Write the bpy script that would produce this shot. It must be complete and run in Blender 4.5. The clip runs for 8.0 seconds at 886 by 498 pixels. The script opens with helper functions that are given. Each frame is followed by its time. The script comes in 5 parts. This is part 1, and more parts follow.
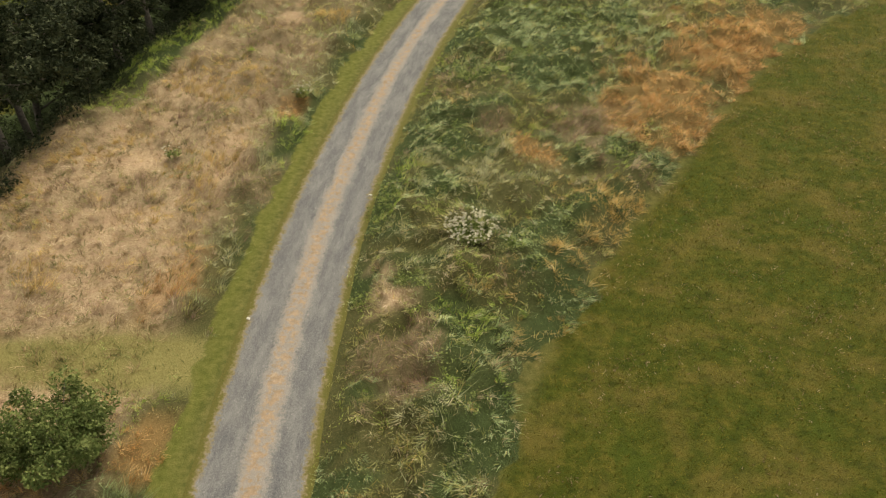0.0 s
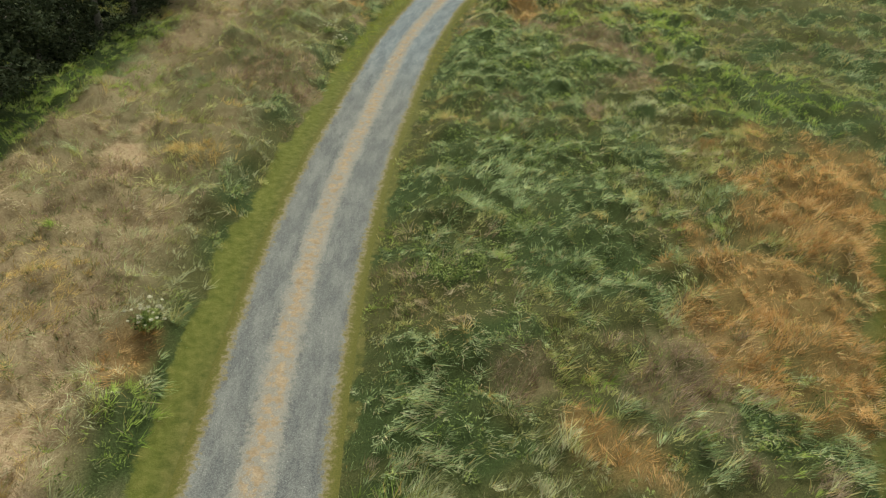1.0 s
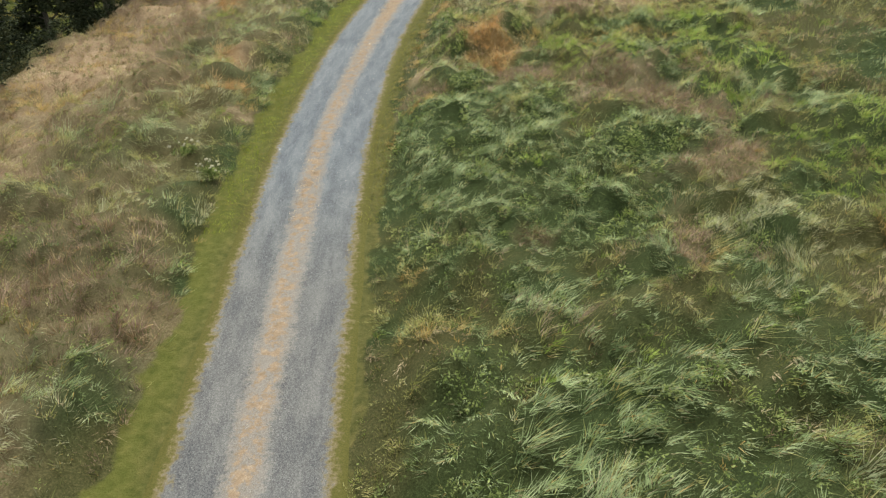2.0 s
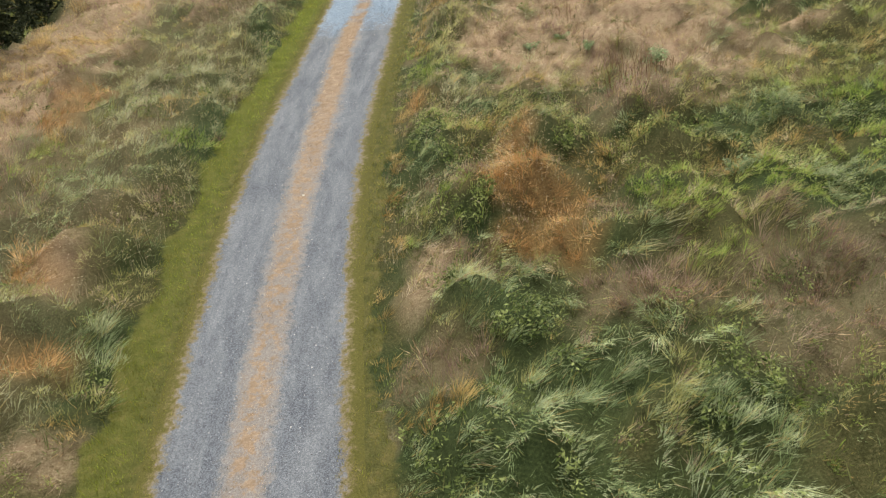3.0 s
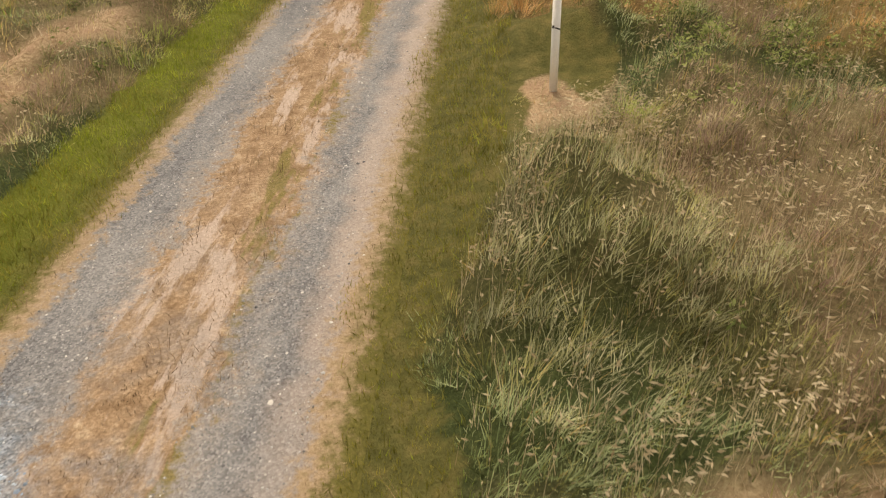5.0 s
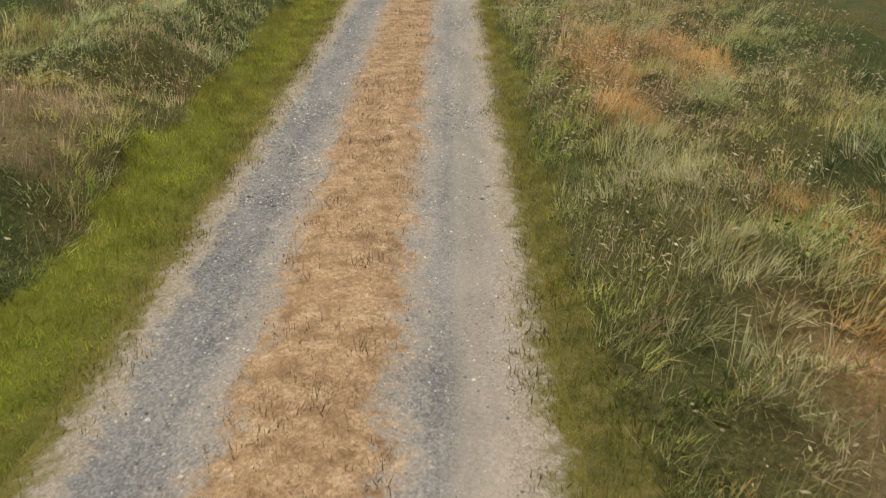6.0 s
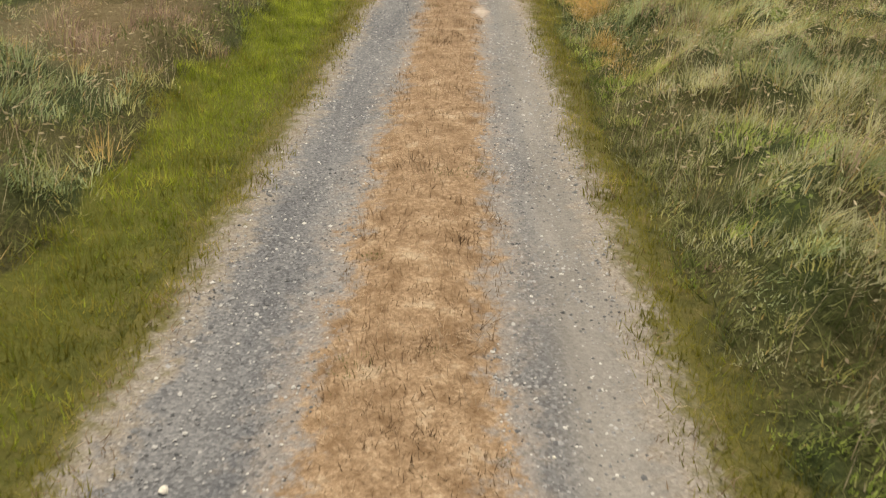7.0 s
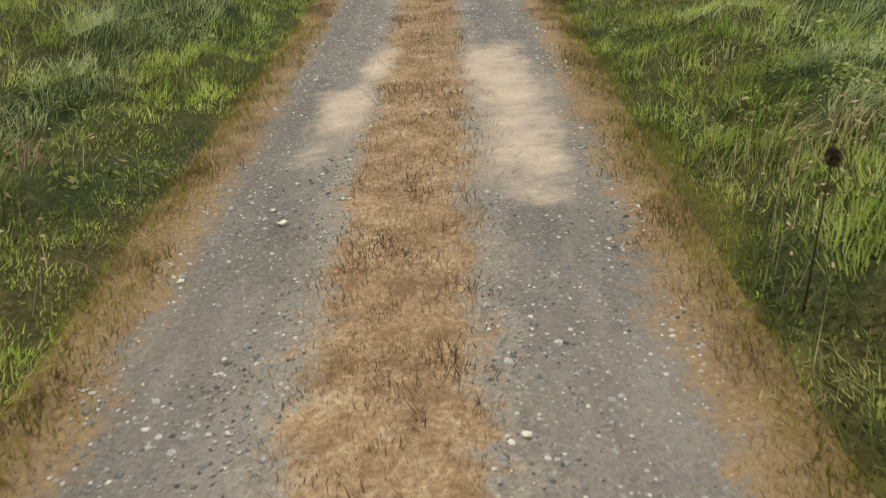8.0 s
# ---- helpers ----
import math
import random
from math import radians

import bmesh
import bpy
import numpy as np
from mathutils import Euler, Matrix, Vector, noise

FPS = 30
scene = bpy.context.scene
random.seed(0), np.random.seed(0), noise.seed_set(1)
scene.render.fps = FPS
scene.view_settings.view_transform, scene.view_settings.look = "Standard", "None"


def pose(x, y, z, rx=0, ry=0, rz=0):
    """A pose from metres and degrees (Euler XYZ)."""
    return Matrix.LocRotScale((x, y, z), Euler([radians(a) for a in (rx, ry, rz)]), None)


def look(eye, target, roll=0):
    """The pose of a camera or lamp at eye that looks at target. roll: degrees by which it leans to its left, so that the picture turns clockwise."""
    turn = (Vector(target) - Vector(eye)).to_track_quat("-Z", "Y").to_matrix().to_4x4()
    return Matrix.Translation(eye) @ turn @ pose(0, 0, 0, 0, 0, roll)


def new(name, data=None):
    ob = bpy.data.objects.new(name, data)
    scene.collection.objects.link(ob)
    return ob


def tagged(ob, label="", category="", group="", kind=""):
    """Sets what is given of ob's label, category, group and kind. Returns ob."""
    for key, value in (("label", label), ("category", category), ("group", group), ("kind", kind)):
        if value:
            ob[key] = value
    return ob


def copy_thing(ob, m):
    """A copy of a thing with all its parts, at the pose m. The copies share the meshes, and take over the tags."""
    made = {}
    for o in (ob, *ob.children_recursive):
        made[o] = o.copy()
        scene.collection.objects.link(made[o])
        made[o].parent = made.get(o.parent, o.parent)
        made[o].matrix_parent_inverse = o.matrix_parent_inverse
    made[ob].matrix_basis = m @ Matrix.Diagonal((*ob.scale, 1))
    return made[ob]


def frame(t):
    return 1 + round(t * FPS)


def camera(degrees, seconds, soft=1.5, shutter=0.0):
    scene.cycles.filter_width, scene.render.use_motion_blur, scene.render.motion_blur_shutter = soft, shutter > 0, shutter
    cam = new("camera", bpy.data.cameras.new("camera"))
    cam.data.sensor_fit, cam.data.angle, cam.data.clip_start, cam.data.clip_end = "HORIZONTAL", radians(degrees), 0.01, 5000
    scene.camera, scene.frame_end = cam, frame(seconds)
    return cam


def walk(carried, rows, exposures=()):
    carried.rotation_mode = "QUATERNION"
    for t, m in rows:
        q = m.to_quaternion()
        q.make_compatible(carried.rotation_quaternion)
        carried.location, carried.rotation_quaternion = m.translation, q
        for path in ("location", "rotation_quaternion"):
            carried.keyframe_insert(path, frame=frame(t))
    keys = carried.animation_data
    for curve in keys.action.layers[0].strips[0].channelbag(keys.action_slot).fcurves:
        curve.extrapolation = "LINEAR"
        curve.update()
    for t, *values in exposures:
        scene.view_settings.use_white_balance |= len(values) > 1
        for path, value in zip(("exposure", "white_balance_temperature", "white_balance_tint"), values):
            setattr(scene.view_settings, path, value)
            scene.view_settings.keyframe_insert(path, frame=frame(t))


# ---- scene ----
# ------------------------------------------------------------------ camera
cam = camera(54.82, 8.0, soft=1.2, shutter=0.02)
PATH = [
    (0.0, look((-0.007, 0.021, 19.308), (-0.936, 8.068, 13.444), -0.48)),
    (0.2, look((-1.407, 3.962, 17.794), (-2.400, 11.950, 11.860), -2.72)),
    (0.4, look((-2.652, 7.639, 16.473), (-3.404, 15.612, 10.484), -1.73)),
    (0.6, look((-3.788, 11.358, 15.512), (-4.036, 19.743, 10.068), 0.55)),
    (0.8, look((-4.780, 15.366, 14.810), (-4.503, 23.994, 9.761), 1.06)),
    (1.0, look((-5.681, 19.381, 14.099), (-4.823, 27.972, 9.053), 4.79)),
    (1.2, look((-6.874, 23.410, 13.711), (-5.126, 31.784, 8.532), 11.78)),
    (2.3, look((-3.322, 44.616, 10.491), (-1.945, 53.117, 5.408), -10.23)),
    (2.5, look((-2.915, 48.184, 10.253), (-1.376, 56.586, 5.054), -12.40)),
    (2.7, look((-3.031, 51.446, 10.091), (-1.095, 59.715, 4.812), -12.23)),
    (2.9, look((-2.805, 55.003, 9.754), (-0.805, 63.270, 4.494), -10.75)),
    (3.1, look((-2.245, 59.017, 9.306), (-0.181, 67.257, 4.029), -4.97)),
    (3.3, look((-1.260, 62.903, 8.759), (0.816, 71.144, 3.489), -0.61)),
    (3.5, look((-0.266, 66.750, 8.522), (1.821, 74.899, 3.114), -0.89)),
    (3.7, look((0.361, 70.615, 8.380), (2.670, 78.543, 2.739), 2.09)),
    (3.9, look((1.098, 74.629, 7.508), (3.930, 82.712, 2.346), -1.24)),
    (4.1, look((2.664, 78.932, 7.075), (5.498, 87.001, 1.892), -3.30)),
    (4.3, look((3.950, 83.308, 6.845), (6.945, 91.162, 1.427), 0.76)),
    (4.5, look((4.977, 87.036, 6.424), (8.307, 94.776, 1.038), 7.15)),
    (4.7, look((6.536, 90.525, 5.198), (9.743, 98.432, -0.016), 1.49)),
    (4.8, look((7.391, 92.257, 4.799), (10.461, 100.229, -0.399), -1.69)),
    (4.9, look((8.184, 94.062, 4.601), (11.203, 102.020, -0.648), -2.99)),
    (5.0, look((8.960, 96.041, 4.523), (12.080, 103.912, -0.799), -1.91)),
    (5.1, look((9.711, 98.066, 4.410), (12.989, 105.872, -0.912), -0.35)),
    (5.2, look((10.396, 100.139, 4.197), (14.033, 108.120, -0.607), 0.13)),
    (6.3, look((21.645, 125.319, 3.345), (25.813, 133.346, -0.920), 1.93)),
    (6.4, look((22.811, 127.722, 3.166), (26.981, 135.772, -1.055), 1.45)),
    (6.5, look((23.992, 130.080, 3.076), (28.094, 138.184, -1.107), 0.14)),
    (6.6, look((25.105, 132.369, 3.153), (29.141, 140.432, -1.170), -0.76)),
    (6.7, look((26.258, 134.516, 3.214), (30.167, 142.577, -1.229), -1.51)),
    (6.8, look((27.257, 136.578, 3.155), (31.107, 144.620, -1.373), -1.92)),
    (6.9, look((28.107, 138.602, 3.047), (32.075, 146.586, -1.481), -0.07)),
    (7.0, look((29.056, 140.695, 2.902), (33.141, 148.678, -1.524), 1.29)),
    (7.2, look((31.110, 145.029, 2.679), (35.385, 152.981, -1.622), 2.18)),
    (7.4, look((33.340, 149.304, 2.693), (37.591, 157.102, -1.902), 2.53)),
    (7.5, look((34.416, 151.365, 2.506), (38.738, 159.135, -2.072), 1.41)),
    (7.6, look((35.506, 153.381, 2.367), (39.857, 161.157, -2.172), 1.49)),
    (7.7, look((36.578, 155.339, 2.279), (40.941, 163.100, -2.273), 1.37)),
    (7.8, look((37.659, 157.208, 2.267), (41.993, 165.010, -2.244), 1.28)),
    (8.0, look((39.762, 160.668, 2.272), (43.840, 168.668, -2.130), -2.69)),
]
# exposure and white balance drift on the way: seconds, stops, kelvin, tint
BALANCE = [(0.0, 0.58, 7900, 3), (0.6, 0.46, 7300, -4), (1.1, 0.49, 7000, -10), (2.4, 0.71, 6600, 5), (3.4, 0.55, 7000, 7), (4.2, 0.46, 7650, 8),
           (5.0, 0.49, 8600, 14), (6.4, 0.45, 7600, 6), (7.2, 0.53, 7950, 9), (8.0, 0.30, 7450, 4)]
walk(cam, PATH, BALANCE)

# ------------------------------------------------------------------ daylight
SUN_ELEVATION, SUN_AZIMUTH = radians(58), radians(12)   # azimuth from +y towards +x
world = bpy.data.worlds.new("sky")
scene.world = world
world.use_nodes = True
wn = world.node_tree.nodes
sky = wn.new("ShaderNodeTexSky")
sky.sky_type, sky.sun_disc = "NISHITA", False
sky.sun_elevation, sky.sun_rotation = SUN_ELEVATION, SUN_AZIMUTH
sky.air_density, sky.dust_density = 1.0, 3.0
wn["Background"].inputs["Strength"].default_value = 0.135
thin_cloud = wn.new("ShaderNodeHueSaturation")           # a veil of high cloud greys the blue
thin_cloud.inputs["Saturation"].default_value = 0.10
world.node_tree.links.new(sky.outputs["Color"], thin_cloud.inputs["Color"])
world.node_tree.links.new(thin_cloud.outputs["Color"], wn["Background"].inputs["Color"])
sun = new("sun", bpy.data.lights.new("sun", "SUN"))
sun.data.energy, sun.data.angle, sun.data.color = 2.0, radians(16), (1.0, 0.93, 0.80)
sun.matrix_world = look((0, 0, 60), (-math.sin(SUN_AZIMUTH) * math.cos(SUN_ELEVATION) * 50, -math.cos(SUN_AZIMUTH) * math.cos(SUN_ELEVATION) * 50,
                                     60 - math.sin(SUN_ELEVATION) * 50))

# ------------------------------------------------------------------ the line of the track
# x of the centreline, every 5 m of y from -10 m
ROAD_X = np.array([-5.06, -5.49, -5.92, -6.35, -6.79, -7.22, -7.65, -7.94, -8.03, -7.90, -7.65, -7.21, -6.60, -5.81, -5.02, -4.11, -3.00, -1.69, -0.11, 1.73, 3.58, 5.60, 7.82, 10.31, 12.86, 15.55, 18.18, 20.75, 23.27, 25.82, 28.38, 31.04, 33.70, 36.35, 39.08, 41.74, 44.46, 47.11, 49.76, 52.41, 55.06, 57.71, 60.36, 63.02, 65.67, 68.32, 70.97])


def road(u):
    """x and slope of the centreline where it passes y = u."""
    f = np.clip((np.asarray(u, float) + 10) / 5, 1, len(ROAD_X) - 2.001)
    i = np.floor(f).astype(int)
    s = f - i
    a, b, c, d = ROAD_X[i - 1], ROAD_X[i], ROAD_X[i + 1], ROAD_X[np.minimum(i + 2, len(ROAD_X) - 1)]
    x = 0.5 * (2 * b + (c - a) * s + (2 * a - 5 * b + 4 * c - d) * s ** 2 + (3 * b - a - 3 * c + d) * s ** 3)
    dx = 0.5 * ((c - a) + 2 * (2 * a - 5 * b + 4 * c - d) * s + 3 * (3 * b - a - 3 * c + d) * s ** 2) / 5
    return x, dx


def along(u, d):
    """x, y of the point d metres to the right of the centreline at u."""
    x, dx = road(u)
    n = np.sqrt(1 + dx * dx)
    return x + d / n, np.asarray(u, float) - d * dx / n


def offset(x, y):
    """u and d of points: the inverse of along()."""
    u = np.array(y, float)
    for _ in range(12):
        cx, dx = road(u)
        u = np.clip(u + ((x - cx) * dx + (y - u)) / (1 + dx * dx) * 0.9, -40, 225)
    cx, dx = road(u)
    n = np.sqrt(1 + dx * dx)
    return u, (x - cx) / n - (y - u) * dx / n


def lattice(ix, iy, seed):
    h = (ix * 374761393 + iy * 668265263 + seed * 1274126177) & 0x7FFFFFFF
    h = ((h ^ (h >> 13)) * 1103515245) & 0x7FFFFFFF
    return ((h ^ (h >> 16)) & 0xFFFF) / 65535.0


def smooth_noise(x, y, scale, seed=0):
    """Value noise from 0 to 1 with cells of that many metres."""
    fx, fy = np.asarray(x) / scale, np.asarray(y) / scale
    ix, iy = np.floor(fx).astype(np.int64), np.floor(fy).astype(np.int64)
    sx, sy = fx - ix, fy - iy
    sx, sy = sx * sx * (3 - 2 * sx), sy * sy * (3 - 2 * sy)
    a, b = lattice(ix, iy, seed), lattice(ix + 1, iy, seed)
    c, d = lattice(ix, iy + 1, seed), lattice(ix + 1, iy + 1, seed)
    return (a + (b - a) * sx) * (1 - sy) + (c + (d - c) * sx) * sy


def fractal(x, y, scale, seed=0):
    return (smooth_noise(x, y, scale, seed) * 4 + smooth_noise(x, y, scale / 2.1, seed + 7) * 2 + smooth_noise(x, y, scale / 4.3, seed + 13)) / 7


def step(a, b, x):
    t = np.clip((np.asarray(x, float) - a) / (b - a), 0, 1)
    return t * t * (3 - 2 * t)


WOOD_EDGE = -13.4                       # where the bank ends and the wood begins


def field_edge(u):
    """d at which the mown field begins, to the right of the rough grass."""
    return np.interp(u, [-40, 0, 14.5, 22.4, 33.5, 52.5, 60, 75, 100, 130, 225], [-0.0, 3.4, 6.7, 9.4, 14.5, 21.6, 26.0, 36.0, 36.0, 28.0, 20.0])


def green_strip(u, d):
    """1 on the strip of fresh grass along the edge of the wood."""
    return step(11.3, 12.0, -d) * step(30, 40, u) * (1 - step(60, 68, u))


def dryness(u, d):
    """1 where the rough grass is bleached: the bank above the wood and far to the left."""
    strength = np.interp(u, [30, 40, 48, 66, 72, 82, 112, 120], [0.86, 0.55, 0.34, 0.14, 0.20, 0.16, 0.2, 0.0])
    far = 0.8 * step(np.interp(u, [44, 56], [6.0, 7.6]), np.interp(u, [44, 56], [8.8, 10.2]), -d) * np.interp(u, [34, 44, 60, 70, 112, 120], [0.95, 0.55, 0.55, 0.95, 1.0, 0.0])
    return np.maximum(step(3.2, 5.0, -d) * strength, far) * step(-14.6, -13.6, d) * (1 - green_strip(u, d))


def height(x, y, u=None, d=None):
    """The ground's level."""
    if u is None:
        u, d = offset(np.asarray(x, float), np.asarray(y, float))
    a = np.abs(d)
    rough = (fractal(x, y, 3.2, 3) - 0.5) * 0.34 * step(2.2, 5.0, a) + (fractal(x, y, 0.9, 5) - 0.5) * 0.10 * step(1.9, 3.0, a)
    rough = rough * (1 - 0.8 * step(-0.3, 0.6, d - field_edge(u)))
    bank = -4.5 * step(0, 7, WOOD_EDGE - 0.2 - d)
    # lodged grass lies in rounded swells with creases between them
    swell = 0.75 * np.abs(2 * fractal(x, y, 2.5, 15) - 1) ** 0.8 + 0.50 * np.abs(2 * fractal(x, y, 1.0, 17) - 1) ** 0.8
    edge = np.where(d < 0, np.interp(u, [150, 155.5, 157.2, 159.6, 161.4, 164], [2.5, 2.6, 4.1, 4.1, 2.2, 1.8]), np.interp(u, [0, 28, 40, 75, 140], [1.7, 1.8, 2.2, 2.3, 2.0]))
    swell = swell * step(0.0, 1.3, a - edge) * step(0.2, 1.5, field_edge(u) - d) * step(1.0, 1.9, np.hypot((u - 107.4) / 1.0, (d - 3.4) / 0.8))
    swell = swell * step(0.9, 1.4, np.hypot((u - 19.6) / 1.7, (d + 6.0) / 4.4))
    swell = swell * np.interp(u, [88, 108], [1.35, 1.0])
    rough = rough + swell * (1 - 0.5 * step(0.5, 0.9, dryness(u, d)))
    return rough + bank - 0.05 * (1 - step(1.6, 2.1, a))


# ------------------------------------------------------------------ materials
def material(name, rough=0.9):
    m = bpy.data.materials.new(name)
    m.use_nodes = True
    nt = m.node_tree
    b = nt.nodes["Principled BSDF"]
    b.inputs["Roughness"].default_value = rough
    b.inputs["Specular IOR Level"].default_value = 0.12
    return m, nt, b


def node(nt, kind, **values):
    n = nt.nodes.new(kind)
    for key, value in values.items():
        n.inputs[key].default_value = value
    return n


def noise_node(nt, scale, detail=4.0, rough=0.6, source="Object"):
    tc = nt.nodes.new("ShaderNodeTexCoord")
    n = node(nt, "ShaderNodeTexNoise", Scale=scale, Detail=detail, Roughness=rough)
    nt.links.new(tc.outputs[source], n.inputs["Vector"])
    return n.outputs["Fac"]


def ramp(nt, fac, stops):
    r = nt.nodes.new("ShaderNodeValToRGB")
    while len(r.color_ramp.elements) < len(stops):
        r.color_ramp.elements.new(0.5)
    for e, (p, c) in zip(r.color_ramp.elements, stops):
        e.position, e.color = p, (*c, 1)
    nt.links.new(fac, r.inputs["Fac"])
    return r.outputs["Color"]


def mix(nt, fac, a, b, mode="MIX"):
    m = nt.nodes.new("ShaderNodeMix")
    m.data_type, m.blend_type = "RGBA", mode
    for socket, value in ((m.inputs[0], fac), (m.inputs[6], a), (m.inputs[7], b)):
        if hasattr(value, "is_linked"):
            nt.links.new(value, socket)
        elif isinstance(value, tuple):
            socket.default_value = (*value, 1)
        else:
            socket.default_value = value
    return m.outputs[2]


def calc(nt, op, *values):
    m = nt.nodes.new("ShaderNodeMath")
    m.operation = op
    for socket, value in zip(m.inputs, values):
        if hasattr(value, "is_linked"):
            nt.links.new(value, socket)
        else:
            socket.default_value = value
    return m.outputs[0]


def band(nt, value, lo, hi):
    """0 below lo, 1 above hi (or the other way round), smooth between."""
    m = nt.nodes.new("ShaderNodeMapRange")
    m.interpolation_type = "SMOOTHSTEP"
    nt.links.new(value, m.inputs["Value"])
    a, b, x, y = (lo, hi, 0, 1) if lo < hi else (hi, lo, 1, 0)
    for key, v in (("From Min", a), ("From Max", b), ("To Min", x), ("To Max", y)):
        m.inputs[key].default_value = v
    return m.outputs["Result"]


def attribute(nt, name):
    a = nt.nodes.new("ShaderNodeAttribute")
    a.attribute_name = name
    return a.outputs["Fac"]


def bump(nt, b, heightfac, strength, distance):
    n = node(nt, "ShaderNodeBump", Strength=strength, Distance=distance)
    nt.links.new(heightfac, n.inputs["Height"])
    nt.links.new(n.outputs["Normal"], b.inputs["Normal"])


def foliage(name, dark, mid, light, through_light=0.45, rough=0.75, drifts=0.55, tussocks=False):
    """Leaves and blades: each one its own tone, slightly see-through, with slow drifts of tone over the ground."""
    m, nt, b = material(name, rough)
    geo = nt.nodes.new("ShaderNodeNewGeometry")
    own = ramp(nt, geo.outputs["Random Per Island"], [(0.0, dark), (0.5, mid), (1.0, light)])
    if tussocks:                                             # every tussock has its own tone
        own = mix(nt, 0.72, own, ramp(nt, attribute(nt, "tone"), [(0.0, tuple(0.75 * v for v in dark)), (0.5, mid), (1.0, tuple(min(1, 1.1 * v) for v in light))]))
    drift = noise_node(nt, 2.4, 3.0)
    tone = mix(nt, drifts, own, ramp(nt, drift, [(0.37, tuple(0.7 * v for v in dark)), (0.5, mid), (0.63, tuple(min(1, 1.1 * v) for v in light))]))
    slow = noise_node(nt, 0.9, 3.0)
    tone = mix(nt, 1.0, tone, ramp(nt, slow, [(0.36, (0.74, 0.75, 0.76)), (0.5, (0.96, 0.96, 0.96)), (0.64, (1.0, 1.0, 1.0))]), "MULTIPLY")
    nt.links.new(tone, b.inputs["Base Color"])
    t = nt.nodes.new("ShaderNodeBsdfTranslucent")
    nt.links.new(tone, t.inputs["Color"])
    s = nt.nodes.new("ShaderNodeMixShader")
    s.inputs[0].default_value = through_light
    nt.links.new(b.outputs[0], s.inputs[1])
    nt.links.new(t.outputs[0], s.inputs[2])
    nt.links.new(s.outputs[0], nt.nodes["Material Output"].inputs["Surface"])
    return m


def plain(name, colour, rough=0.6, grain=30.0, spread=0.25, relief=0.0):
    m, nt, b = material(name, rough)
    g = noise_node(nt, grain)
    lo, hi = tuple(v * (1 - spread) for v in colour), tuple(min(1, v * (1 + spread)) for v in colour)
    nt.links.new(ramp(nt, g, [(0.3, lo), (0.7, hi)]), b.inputs["Base Color"])
    if relief:
        bump(nt, b, g, 0.6, relief)
    return m


GREEN = foliage("green_blades", (0.095, 0.146, 0.056), (0.400, 0.510, 0.250), (0.80, 0.86, 0.58), drifts=0.35, tussocks=True)
MEADOW = foliage("meadow_blades", (0.115, 0.125, 0.036), (0.415, 0.412, 0.145), (0.82, 0.78, 0.41), drifts=0.35, tussocks=True)
TAN = foliage("straw_blades", (0.26, 0.185, 0.105), (0.585, 0.448, 0.315), (0.86, 0.745, 0.58), drifts=0.35, tussocks=True)
PINK = foliage("seeding_grass_blades", (0.150, 0.088, 0.067), (0.37, 0.245, 0.198), (0.66, 0.505, 0.42), drifts=0.35, tussocks=True)
RUST = foliage("rust_blades", (0.24, 0.105, 0.030), (0.69, 0.395, 0.165), (0.92, 0.68, 0.39), drifts=0.35, tussocks=True)
GOLD = foliage("golden_blades", (0.27, 0.170, 0.050), (0.66, 0.45, 0.17), (0.90, 0.71, 0.37), drifts=0.35, tussocks=True)
GREYISH = foliage("grey_green_blades", (0.155, 0.168, 0.080), (0.50, 0.51, 0.295), (0.88, 0.86, 0.62), drifts=0.35, tussocks=True)
LOW = foliage("undergrass_blades", (0.040, 0.056, 0.018), (0.140, 0.170, 0.062), (0.38, 0.39, 0.17))
LIME = foliage("fresh_blades", (0.120, 0.190, 0.028), (0.360, 0.500, 0.100), (0.70, 0.78, 0.28), drifts=0.35, tussocks=True)
TURF = foliage("turf_blades", (0.090, 0.092, 0.016), (0.215, 0.212, 0.036), (0.42, 0.37, 0.100))
LAWN = foliage("lawn_blades", (0.088, 0.116, 0.013), (0.262, 0.328, 0.037), (0.53, 0.58, 0.11))
FIELD = foliage("field_blades", (0.046, 0.050, 0.008), (0.130, 0.121, 0.019), (0.40, 0.33, 0.10))
HAY = foliage("dead_turf_blades", (0.082, 0.050, 0.029), (0.315, 0.218, 0.145), (0.71, 0.57, 0.425), drifts=0.72)
CLUMP = foliage("dry_clumps", (0.130, 0.080, 0.044), (0.33, 0.225, 0.130), (0.64, 0.49, 0.32), 0.3)
SEED = foliage("seed_heads", (0.34, 0.25, 0.15), (0.56, 0.455, 0.31), (0.84, 0.75, 0.57))
BROWN = foliage("dry_weed_stems", (0.065, 0.034, 0.018), (0.195, 0.108, 0.056), (0.44, 0.30, 0.18), 0.2)
LEAF = foliage("tree_leaves", (0.014, 0.022, 0.011), (0.036, 0.048, 0.023), (0.090, 0.100, 0.053), 0.2)
SHRUB = foliage("shrub_leaves", (0.045, 0.072, 0.020), (0.120, 0.165, 0.050), (0.27, 0.30, 0.115), 0.3)
WEED = foliage("weed_leaves", (0.030, 0.050, 0.013), (0.195, 0.258, 0.078), (0.58, 0.64, 0.27))
PALE_WEED = foliage("grey_green_leaves", (0.16, 0.235, 0.11), (0.36, 0.47, 0.26), (0.66, 0.73, 0.48), 0.5)
FLOWER = foliage("flower_heads", (0.52, 0.48, 0.36), (0.72, 0.68, 0.55), (0.86, 0.83, 0.72), 0.25)
YELLOW = foliage("yellow_petals", (0.55, 0.45, 0.03), (0.72, 0.60, 0.05), (0.85, 0.75, 0.12), 0.2)
